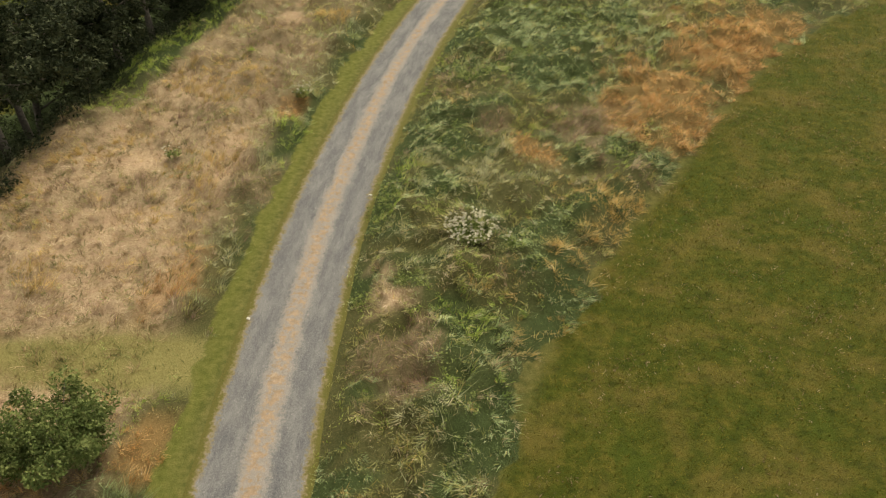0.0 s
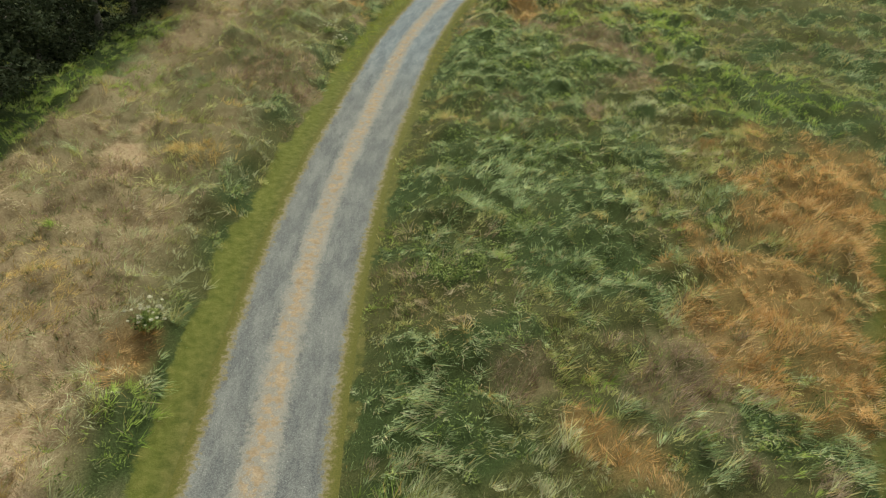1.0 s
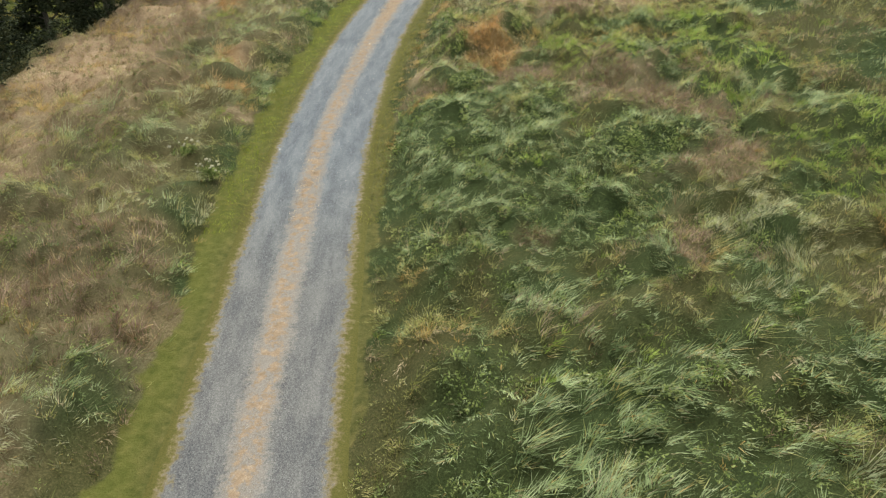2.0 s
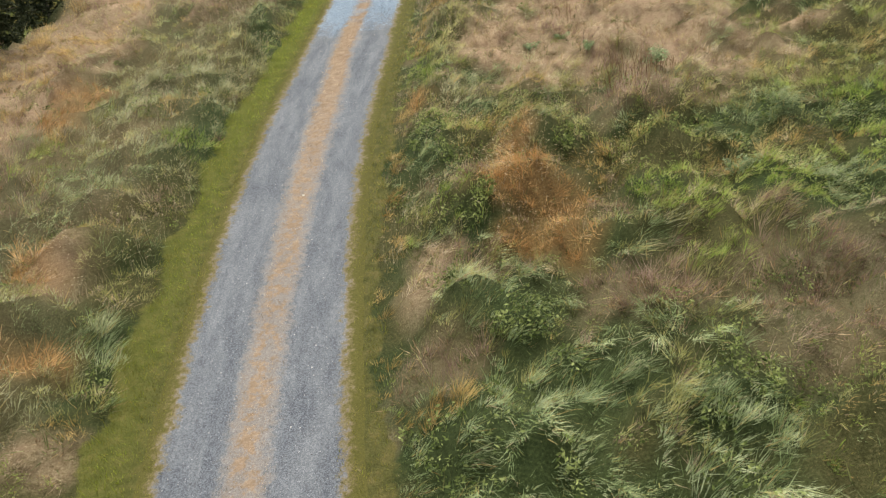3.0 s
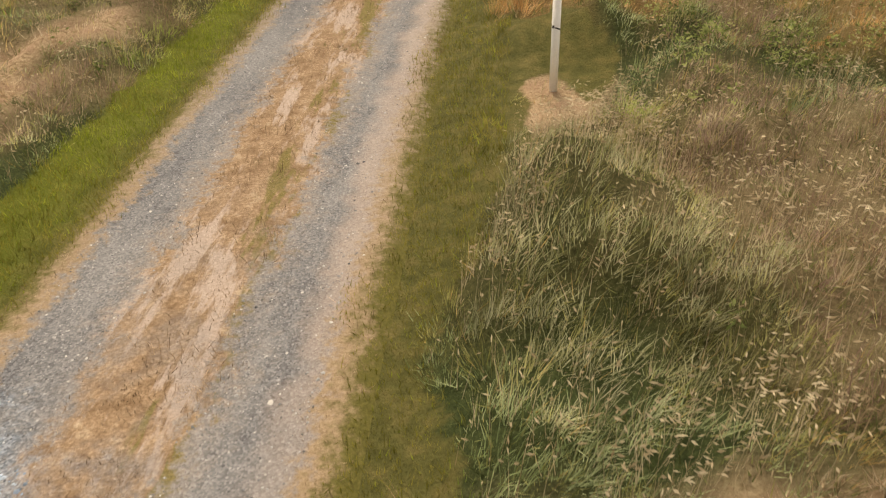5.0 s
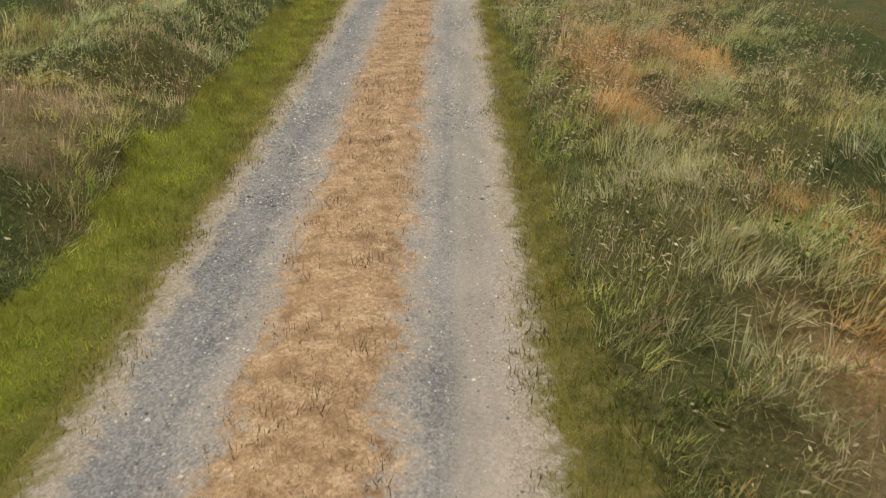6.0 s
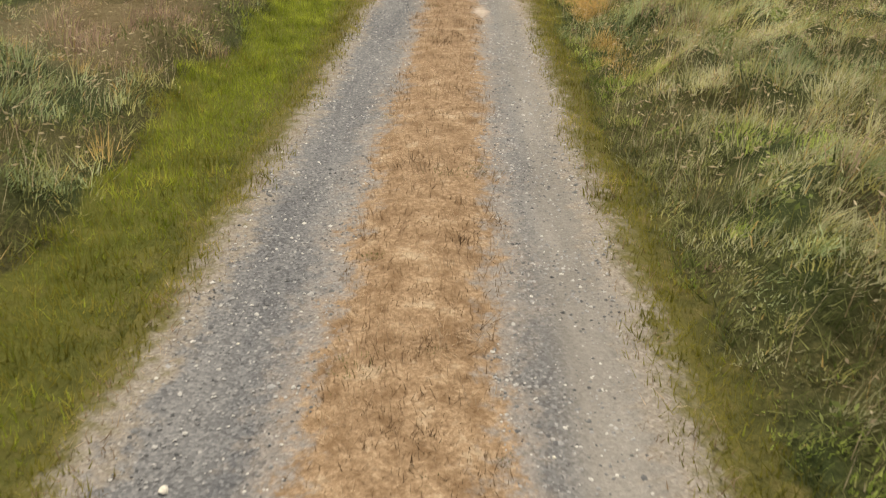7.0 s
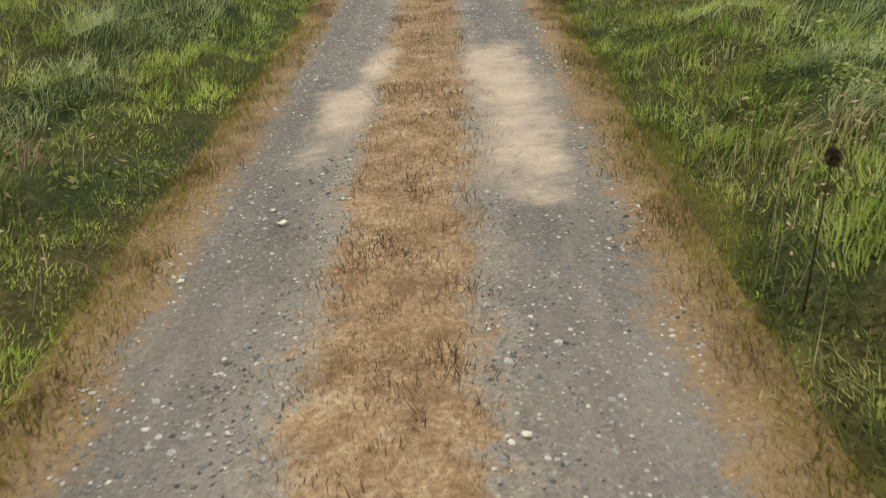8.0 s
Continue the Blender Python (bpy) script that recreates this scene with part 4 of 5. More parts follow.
def build_rough_grass():
    """Tussocks of blades; each tussock is of one grass, with a few blades of others in it."""
    rng = np.random.default_rng(11)
    # stretches of the plan: u from, to, d from, to, tussocks per square metre, blades in each, width factor, spread, fine blades
    spots = []
    for u0, u1, d0, d1, dense, blades, thick, spread, fine in (
            (8, 56, -14.2, -2.2, 14, 22, 1.5, 0.06, 1), (8, 54, 1.4, 22, 17, 22, 1.5, 0.06, 1), (56, 62, -14.2, -2.2, 16, 28, 1.1, 0.06, 1),
            (54, 74, 1.4, 17, 26, 28, 0.9, 0.05, 1), (54, 78, 17, 34, 7, 22, 1.6, 0.13, 1), (78, 96, 17, 34, 5, 22, 1.6, 0.13, 1),
            (62, 90, -16, -2.2, 18, 30, 0.95, 0.075, 1), (74, 92, 1.7, 17, 26, 30, 0.9, 0.05, 1),
            (90, 112, -9, -2.2, 18, 28, 0.75, 0.085, 1), (90, 112, -9, -2.2, 3, 22, 0.85, 0.11, 0), (90, 112, -17, -9, 7, 30, 1.2, 0.13, 1),
            (92, 116, 1.7, 11, 28, 30, 0.72, 0.07, 1), (92, 116, 1.7, 11, 5, 16, 0.8, 0.05, 0), (92, 118, 11, 22, 7, 30, 1.2, 0.13, 1),
            (116, 130, 7.5, 14, 7, 30, 1.1, 0.13, 1), (112, 132, -12, -6.5, 7, 30, 1.1, 0.13, 1),
            (112, 176, -6.5, -1.7, 22, 26, 0.75, 0.07, 1), (112, 176, -6.5, -1.7, 7, 18, 0.85, 0.07, 0),
            (116, 176, 1.6, 7.5, 24, 27, 0.75, 0.07, 1), (116, 176, 1.6, 7.5, 8, 18, 0.85, 0.07, 0),
            (140, 154, 1.9, 6.0, 26, 28, 0.95, 0.055, 1), (155, 177, -3.8, -1.6, 9, 28, 0.7, 0.10, 0), (155, 177, 1.6, 4.0, 9, 28, 0.7, 0.10, 0)):
        n = int((u1 - u0) * (d1 - d0) * dense)
        spots.append((rng.uniform(u0, u1, n), rng.uniform(d0, d1, n), np.full(n, blades), np.full(n, thick), np.full(n, spread), np.full(n, fine)))
    u, d, blades, thick, spread, fine = (np.concatenate(a) for a in zip(*spots))
    x, y = along(u, d)
    clump = fractal(x, y, 1.0, 41)
    keep = (mown(u, d) < 0.5) & ((patch_weight(u, d, CLEARINGS, 0.3) < 0.34) | ((u > 100) & (rng.uniform(0, 1, len(u)) < 0.2))) & (d > WOOD_EDGE - 0.8) & (rng.uniform(0, 1, len(u)) < 0.4 + 1.0 * clump) & (rng.uniform(0, 1, len(u)) < 0.52 + 1.2 * step(0.36, 0.54, fractal(x, y, 0.55, 47)) + green_strip(u, d))
    u, d, x, y, blades, thick, spread, fine, clump = (a[keep] for a in (u, d, x, y, blades, thick, spread, fine, clump))
    n = len(u)
    w = {"rust_grass": patch_weight(u, d, RUST_PATCHES) * 1.4, "seeding_grass": patch_weight(u, d, PINK_PATCHES) * 1.35, "straw_grass": patch_weight(u, d, TAN_PATCHES) * (1.05 + 0.6 * fractal(u, d, 1.1, 57)),
         "green_grass": patch_weight(u, d, GREEN_PATCHES), "golden_grass": 1.3 * patch_weight(u, d, GOLD_PATCHES, 0.5), "fresh_grass": 1.05 * patch_weight(u, d, LIME_PATCHES)}
    w["seeding_grass"] = w["seeding_grass"] * verge_free(u, d)
    bank = dryness(u, d)                                          # the dry bank above the wood
    w["straw_grass"] = np.maximum(w["straw_grass"], 1.7 * (fractal(x, y, 2.6, 51) - 0.5) + 0.14 + 0.68 * bank)
    w["seeding_grass"] = np.maximum(w["seeding_grass"], 1.7 * (fractal(x, y, 2.2, 61) - 0.5) + 0.18 + 0.55 * bank)
    w["green_grass"] = np.maximum(w["green_grass"], 1.8 * (fractal(x, y, 1.7, 71) - 0.5) + 0.40 - 0.40 * bank + 0.15 * step(150, 162, u))
    w["fresh_grass"] = np.maximum(w["fresh_grass"], 1.6 * (fractal(x, y, 1.9, 75) - 0.5) + 0.12 - 0.2 * bank + 0.62 * step(150, 161, u) + (0.25 + 0.25 * step(116, 124, u)) * (1 - step(0, 0.8, np.abs(d) - 2.3)))
    w["fresh_grass"] = w["fresh_grass"] + 0.9 * green_strip(u, d)
    w["rust_grass"] = np.maximum(w["rust_grass"], (2.4 * (fractal(x, y, 1.9, 131) - 0.5) + 0.62) * step(0.7, 0.95, bank))
    w["golden_grass"] = np.maximum(w["golden_grass"], (2.2 * (fractal(x, y, 1.5, 133) - 0.5) + 0.70) * step(0.5, 0.8, bank))
    leafy = patch_weight(u, d, LEAFY) * step(112, 122, u)
    w["fresh_grass"], w["green_grass"] = w["fresh_grass"] + 0.45 * leafy, w["green_grass"] + 0.35 * leafy
    w["golden_grass"] = np.maximum(w["golden_grass"], 1.6 * (fractal(x, y, 1.4, 77) - 0.5) + 0.06)
    w["lodged_grass"] = 0.2 + 0.75 * patch_weight(u, d, GREY_PATCHES)
    w["meadow_grass"] = 0.46 + 0.25 * patch_weight(u, d, GREY_PATCHES)
    names = list(GRASSES)
    kind = np.argmax(np.stack([w[k] + rng.uniform(-0.24, 0.24, n) for k in names]), 0)
    sway = (fractal(x, y, 3.2, 81) - 0.5) * 6.5 + rng.normal(0, 0.45, n) - 0.7
    swell = 0.55 + 0.9 * step(0.28, 0.72, fractal(x, y, 1.15, 91))
    size = np.interp(u, [52, 58, 86, 96, 120], [1.18, 1.0, 1.0, 0.85, 0.78]) * (1 - 0.55 * patch_weight(u, d, [(106.3, 3.4, 0.9, 0.9)], 0.5)) * swell * rng.lognormal(0, 0.24, n) * (0.40 + 0.60 * step(0, 1.5, np.abs(d) - 1.8)) * (1 - 0.35 * (patch_weight(u, d, LEAFY) > 0.5)) * (1 - 0.15 * patch_weight(u, d, TAN_PATCHES))
    lying = rng.uniform(0.2, 0.85, n) + 0.25 * (kind == names.index("green_grass"))
    lying = lying * np.interp(u, [88, 98], [1.0, 0.62])
    one = np.repeat(np.arange(n), blades)
    m = len(one)
    gx, gy = rng.normal(0, 1, m), rng.normal(0, 1, m)
    bx, by = x[one] + gx * spread[one], y[one] + gy * spread[one]
    ox = np.cos(sway[one]) * lying[one] + gx * 0.24 + rng.normal(0, 0.14, m)
    oy = np.sin(sway[one]) * lying[one] + gy * 0.24 + rng.normal(0, 0.14, m)
    way, bend = np.arctan2(oy, ox), np.minimum(np.hypot(ox, oy), 1.2)
    stray = rng.uniform(0, 1, m) + 0.09 * step(150, 160, u[one]) - np.where((u[one] < 46) & (d[one] > 0), 0.07, 0.0)
    bk = kind[one]
    bk = np.where(stray < 0.05, names.index("straw_grass"), np.where(stray < 0.08, names.index("golden_grass"), np.where(stray < 0.16, names.index("meadow_grass"), np.where((stray < 0.23) & (bk == names.index("seeding_grass")), names.index("meadow_grass"), bk))))
    tone = np.clip(0.5 + rng.normal(0, 0.30, n) + 1.3 * (fractal(x, y, 0.7, 53) - 0.5), 0, 1)
    z, fine = height(bx, by), fine[one] > 0
    for i, k in enumerate(names):
        mat, tall, wide, lean, waist, belly, label = GRASSES[k]
        pieces, tones = [], []
        for thin in (True, False):
            s = (bk == i) & (fine == thin)
            c = int(s.sum())
            h = tall * size[one][s] * rng.uniform(0.5, 1.4, c) * (0.72 if thin else 0.8)
            wid = wide * thick[one][s] * rng.uniform(0.55, 1.4, c)
            if thin:
                pieces.append(slivers(bx[s], by[s], z[s], h, wid * 1.3, lean * 1.15 * bend[s], way[s], i, rng.uniform(0, 0.45, c)))
                tones.append(np.repeat(tone[one][s], 3))
            else:
                pieces.append(bent_blades(bx[s], by[s], z[s], h, wid, lean * 1.3 * bend[s], way[s], waist, belly, i))
                tones.append(np.repeat(tone[one][s], 5))
        ob = tagged(mesh_object(k, *joined(pieces), mat), label, "grass", kind="stuff")
        point_values(ob, "tone", np.concatenate(tones))

    # short grass filling the gaps between the tussocks
    spots = []
    for u0, u1, d0, d1, dense in ((8, 90, -14.2, -2.2, 26), (8, 92, 1.4, 22, 30), (90, 176, -8, -1.7, 120), (92, 176, 1.6, 9, 125), (116, 176, 1.7, 3.0, 330), (116, 176, -3.6, -2.3, 200)):
        c = int((u1 - u0) * (d1 - d0) * dense)
        spots.append((rng.uniform(u0, u1, c), rng.uniform(d0, d1, c)))
    lu, ld = (np.concatenate(a) for a in zip(*spots))
    keep = (mown(lu, ld) < 0.6) & (patch_weight(lu, ld, CLEARINGS[1:], 0.3) < 0.34) & (patch_weight(lu, ld, TAN_PATCHES) < 0.6)
    lu, ld = lu[keep], ld[keep]
    lx, ly = along(lu, ld)
    c = len(lu)
    v, t = slivers(lx, ly, height(lx, ly, lu, ld), rng.uniform(0.06, 0.22, c), rng.uniform(0.010, 0.022, c) * np.where(lu < 90, 1.5, 1.0), rng.uniform(0.2, 1.3, c), rng.uniform(0, math.tau, c), 9)
    tagged(mesh_object("undergrass", v, t, LOW), "short dull-green grass between the taller tussocks", "grass", kind="stuff")

    # dark tufts standing in the bleached grass
    tu, td = np.append(rng.uniform(10, 112, 13000), rng.uniform(95, 103, 700)), np.append(rng.uniform(-13.4, 16, 13000), rng.uniform(2.6, 8.5, 700))
    keep = (np.maximum(np.maximum(dryness(tu, td), patch_weight(tu, td, TAN_PATCHES)), patch_weight(tu, td, PINK_PATCHES)) > 0.5) & (mown(tu, td) < 0.3) & (td < field_edge(tu) - 0.5)
    tx, ty = along(tu[keep], td[keep])
    c = 20
    one = np.repeat(np.arange(len(tx)), c)
    gx, gy = rng.normal(0, 1, len(one)), rng.normal(0, 1, len(one))
    big = (rng.lognormal(0, 0.35, len(tx)) * np.where(tu[keep] < 60, 1.35, 1.0))[one]
    px, py = tx[one] + gx * 0.065 * big, ty[one] + gy * 0.065 * big
    brown = (rng.uniform(0, 1, len(tx)) < 0.6)[one]
    h = 0.19 * big * rng.uniform(0.5, 1.3, len(one))
    for s, name, mat, label in ((brown, "dry_tufts", CLUMP, "brown dead tufts standing in bleached grass"), (~brown, "olive_tufts", LOW, "small olive-green tufts standing in bleached grass")):
        v, t = slivers(px[s], py[s], height(px[s], py[s]), h[s], rng.uniform(0.014, 0.026, int(s.sum())) * np.where(py[s] > 91, 0.45, 1.0), np.minimum(np.hypot(gx, gy)[s] * 0.8, 1.3), np.arctan2(gy, gx)[s], 19, 0.0)
        tagged(mesh_object(name, v, t, mat), label, "grass", kind="stuff")

    # stands of brown dry weed stems
    su, sd = rng.uniform(74, 142, 60000), rng.uniform(1.9, 12, 60000)
    keep = rng.uniform(0, 1, len(su)) < patch_weight(su, sd, STALKY) * np.where(su > 91, 1.0, 0.3)
    su, sd = su[keep], sd[keep]
    sx, sy = along(su, sd)
    c = len(su)
    v, t = bent_blades(sx, sy, height(sx, sy, su, sd), rng.uniform(0.45, 0.95, c), rng.uniform(0.010, 0.017, c) * np.where(su > 91, 0.5, 1.0), rng.uniform(0.05, 0.4, c), rng.uniform(0, math.tau, c), 0.75, 1.1, 29)
    tagged(mesh_object("dry_weed_stems", v, t, BROWN), "dense stand of brown dry weed stems", "weed", kind="stuff")

    # nodding pale seed heads over the grass near the end of the track
    su = np.concatenate([rng.uniform(72, 166, 60000), rng.uniform(100, 107, 4000), rng.uniform(128, 138, 2500)])
    sd = np.concatenate([rng.uniform(-6.0, 8.0, 60000), rng.uniform(2.4, 7.0, 4000), rng.uniform(2.0, 5.0, 2500)])
    keep = (mown(su, sd) < 0.3) & (rng.uniform(0, 1, len(su)) < 0.2 + 1.1 * step(0.4, 0.65, fractal(su, sd, 1.4, 97))) & (patch_weight(su, sd, CLEARINGS[1:], 0.3) < 0.3) & (patch_weight(su, sd, TAN_PATCHES) < 0.4)
    su, sd = su[keep], sd[keep]
    sx, sy = along(su, sd)
    c = len(su)
    v, t = seed_stems(sx, sy, height(sx, sy, su, sd), rng.uniform(0.30, 0.55, c), rng.uniform(0.1, 0.9, c), rng.normal(-0.7, 1.2, c), 31)
    tagged(mesh_object("seed_heads", v, t, SEED), "pale nodding seed heads above the rough grass", "grass", kind="stuff")

    # stands of ripe golden grass at the verge
    spots = [(rng.normal(140.2, 1.0, 50), rng.normal(2.55, 0.32, 50)), (rng.uniform(153.6, 161.0, 85), rng.normal(2.46, 0.12, 85))]
    gu, gd = (np.concatenate(a) for a in zip(*spots))
    gx, gy = along(gu, gd)
    one = np.repeat(np.arange(len(gx)), 26)
    ox, oy = rng.normal(0, 1, len(one)), rng.normal(0, 1, len(one))
    px, py = gx[one] + ox * 0.07, gy[one] + oy * 0.07
    way, bend, tall = np.arctan2(oy, ox), np.minimum(np.hypot(ox, oy) * 0.5, 1.2), rng.uniform(0.14, 0.36, len(one))
    pieces = [bent_blades(px, py, height(px, py), tall, rng.uniform(0.005, 0.010, len(one)), bend, way, 0.6, 1.0, 51), seed_stems(px, py, height(px, py), tall * 1.2, bend, way + 0.6, 52)]
    ob = mesh_object("ripe_grass", *joined(pieces), GOLD)
    own = rng.uniform(0.3, 0.9, len(one))
    point_values(ob, "tone", np.concatenate([np.repeat(own, 5), np.repeat(own, 7)]))
    tagged(ob, "ripe golden grass standing along the verge", "grass", kind="stuff")

    # domed clumps of leafy weeds in the lush grass
    wu, wd = np.append(rng.uniform(12, 176, 11000), rng.uniform(126, 139, 500)), np.append(rng.uniform(-9, 16, 11000), rng.uniform(1.7, 5.0, 500))
    wx, wy = along(wu, wd)
    lush = np.maximum(patch_weight(wu, wd, LEAFY + GREEN_PATCHES), step(0.48, 0.66, fractal(wx, wy, 1.7, 71)))
    dry = np.maximum.reduce([dryness(wu, wd), patch_weight(wu, wd, TAN_PATCHES), patch_weight(wu, wd, PINK_PATCHES), patch_weight(wu, wd, RUST_PATCHES), patch_weight(wu, wd, GOLD_PATCHES + [(140.5, 2.5, 1.5, 0.6), (157.3, 2.4, 3.4, 0.5)], 0.2), patch_weight(wu, wd, CLEARINGS, 0.3)])
    keep = (np.abs(wd) < np.interp(wu, [10, 70, 110, 176], [16, 15, 9, 5.5])) & (mown(wu, wd) < 0.2) & (wd < field_edge(wu) - 1) & (rng.uniform(0, 1, len(wu)) < np.maximum(lush * np.where(wd < 0, 0.25, 0.34) * np.interp(wu, [136, 140, 158, 164], [1.0, 0.25, 0.25, 0.8]), patch_weight(wu, wd, LEAFY) * np.where(wu > 120, 0.15, 1.0)) * (1 - dry))
    wu, wx, wy = wu[keep], wx[keep], wy[keep]
    r = rng.uniform(0.16, 0.40, len(wx)) * np.interp(wu, [70, 78, 110, 176], [1.1, 0.9, 0.8, 0.7])
    dome = np.stack([wx, wy, height(wx, wy) + r * 0.45, r], 1)
    near = wu > 88
    pieces = [leaf_cloud(dome[~near], int((~near).sum() * 60), 0.042, 41, 1.0), leaf_cloud(dome[near], int(near.sum() * 150), 0.021, 42, 1.0)]
    tagged(mesh_object("weed_clumps", *joined(pieces), WEED), "domed clumps of dark leafy weeds in the rough grass", "undergrowth", kind="stuff")

    # leafy weeds among the grass
    cu, cd = rng.uniform(10, 176, 90000), rng.uniform(-11, 20, 90000)
    cu, cd = cu[np.abs(cd) < np.interp(cu, [10, 70, 110, 176], [20, 17, 9, 6])], cd[np.abs(cd) < np.interp(cu, [10, 70, 110, 176], [20, 17, 9, 6])]
    cx, cy = along(cu, cd)
    dense = np.maximum(patch_weight(cu, cd, LEAFY), 0.28 * step(0.6, 0.75, fractal(cx, cy, 1.5, 95)))
    keep = (mown(cu, cd) < 0.4) & (rng.uniform(0, 1, len(cu)) < dense * np.where(cu > 120, 0.45, 1.0)) & (patch_weight(cu, cd, TAN_PATCHES) < 0.5) & (patch_weight(cu, cd, RUST_PATCHES) < 0.5) & (patch_weight(cu, cd, GOLD_PATCHES + [(140.5, 2.5, 1.5, 0.6), (157.3, 2.4, 3.4, 0.5)], 0.2) < 0.4)
    cu, cx, cy = cu[keep], cx[keep], cy[keep]
    cz = height(cx, cy)
    centres = np.stack([cx, cy, cz + rng.uniform(0.10, 0.36, len(cx)), rng.uniform(0.08, 0.20, len(cx))], 1)
    v, t = leaf_cloud(centres, int(len(cx) * 18), 0.030, 7)
    tagged(mesh_object("leafy_undergrowth", v, t, WEED), "leafy green nettles and weeds tangled among the grass", "undergrowth", kind="stuff")


build_rough_grass()


# ------------------------------------------------------------------ short grass: verges, field, middle strip
def build_short_grass():
    rng = np.random.default_rng(12)
    spots = []
    for u0, u1, d0, d1, dense in ((60, 95, -3.2, -1.35, 330), (60, 95, 1.35, 2.7, 330), (95, 120, -3.3, -1.3, 640), (95, 120, 1.3, 2.8, 640), (120, 176, -3.4, -1.3, 1050), (154, 163, -4.9, -3.4, 1050), (120, 176, 1.3, 2.8, 1050)):
        n = int((u1 - u0) * (d1 - d0) * dense)
        spots.append((rng.uniform(u0, u1, n), rng.uniform(d0, d1, n)))
    u, d = (np.concatenate(a) for a in zip(*spots))
    a = np.abs(d)
    keep = (mown(u, d) > 0.35) & (rng.uniform(0, 1, len(u)) < step(1.38, 1.78, a + narrowing(u) + (fractal(u, d, 0.7, 33) - 0.5) * 0.8))
    u, d = u[keep], d[keep]
    x, y = along(u, d)
    n = len(u)
    h = rng.uniform(0.03, 0.095, n) * (0.6 + 0.9 * fractal(x, y, 0.8, 35)) * (1 + 0.8 * step(1.9, 2.6, np.abs(d)))
    z, wide, lean, way = np.maximum(height(x, y, u, d), track_level(d)), rng.uniform(0.006, 0.013, n), rng.uniform(0, 0.9, n), rng.uniform(0, math.tau, n)
    bright = rng.uniform(0, 1, n) < np.where(d < 0, np.interp(u, [124, 130, 146, 150], [0.30, 0.10, 0.10, 0.30]) + np.interp(u, [124, 130, 146, 150], [0.7, 0.45, 0.45, 0.7]) * np.maximum(step(148, 154, u), step(0.35, 0.65, fractal(x, y, 0.9, 99))), np.where(u > 156, 0.6, 0.12)) * step(1.6, 2.1, np.abs(d))
    for s, mat, label in ((bright, LAWN, "short bright-green mown grass beside the track"), (~bright, TURF, "short olive and yellowed mown grass beside the track")):
        tagged(mesh_object("verge_grass", *slivers(x[s], y[s], z[s], h[s], wide[s], lean[s], way[s], 1), mat), label, "grass", kind="stuff")

    n = 110000
    u, d = rng.uniform(8, 62, n), rng.uniform(6, 27, n)
    keep = d > field_edge(u) + 0.1
    u, d = u[keep], d[keep]
    x, y = along(u, d)
    keep = rng.uniform(0, 1, len(u)) < 0.25 + fractal(x, y, 0.7, 37)
    u, d, x, y = u[keep], d[keep], x[keep], y[keep]
    n = len(u)
    ob = mesh_object("field_grass", *slivers(x, y, height(x, y, u, d), rng.uniform(0.04, 0.11, n), rng.uniform(0.025, 0.05, n), rng.uniform(0.2, 1.2, n), rng.uniform(0, math.tau, n), 2), FIELD)
    litter = rng.uniform(0, 1, n) < 0.42 * step(0.40, 0.66, fractal(x, y, 1.3, 39))
    lx, ly, c = x[litter] + 0.1, y[litter] + 0.1, int(litter.sum())
    tagged(mesh_object("cut_grass", *slivers(lx, ly, height(lx, ly), rng.uniform(0.05, 0.12, c), rng.uniform(0.025, 0.05, c), rng.uniform(0.6, 1.4, c), rng.uniform(0, math.tau, c), 4), HAY),
           "scattered brown cut grass lying on the mown field", "grass", kind="stuff")
    tagged(ob, "close-mown green and brown field turf", "grass", kind="stuff")

    spots = []
    for u0, u1, d0, d1, dense in ((60, 95, -0.65, 0.65, 380), (95, 176, -0.7, 0.7, 900), (95, 156, 1.15, 1.75, 420), (95, 156, -1.75, -1.2, 420), (158, 176, 1.3, 2.2, 2000), (161, 176, -2.2, -1.35, 2000)):
        n = int((u1 - u0) * (d1 - d0) * dense)
        spots.append((rng.uniform(u0, u1, n), rng.uniform(d0, d1, n)))
    u, d = (np.concatenate(a) for a in zip(*spots))
    x, y = along(u, d)
    a = np.abs(d + (fractal(x, y, 0.8, 43) - 0.5) * 0.45)
    strip = middle_strip(u, d) + (fractal(x, y, 0.8, 43) - 0.5) * 0.9
    keep = ((strip < 1.0) | (a > 1.38)) & (stain(u, d, SILT) < 0.35) & (rng.uniform(0, 1, len(u)) < (0.15 + 1.25 * fractal(x, y, 0.4, 45)) * np.interp(u, [94, 100, 106, 114], [1.0, 0.45, 0.45, 1.0]))
    u, d, x, y = u[keep], d[keep], x[keep], y[keep]
    n = len(u)
    h = rng.uniform(0.02, 0.075, n) * (0.4 + 1.3 * fractal(x, y, 0.35, 47))
    tuft = step(0.58, 0.75, fractal(x, y, 0.55, 57))
    ob = mesh_object("dead_grass", *slivers(x, y, track_level(d) - 0.004, h * (1 + 1.2 * tuft), rng.uniform(0.005, 0.011, n), rng.uniform(0.1, 1.4, n), rng.uniform(0, math.tau, n), 3), HAY)
    tagged(ob, "dead straw-brown grass between and beside the wheel ruts", "grass", kind="stuff")

    tu, td = np.append(rng.uniform(96, 174, 260), rng.uniform(163, 174, 130)), rng.normal(0, 0.24, 390)
    one = np.repeat(np.arange(390), 90)
    gx, gy = rng.normal(0, 1, len(one)), rng.normal(0, 1, len(one))
    tx, ty = along(tu, td)
    big = (rng.lognormal(-0.2, 0.4, 390) * np.where(tu > 163, 1.5, 1.0))[one]
    green = (rng.uniform(0, 1, 390) < np.where(tu > 163, 0.1, 0.3))[one]
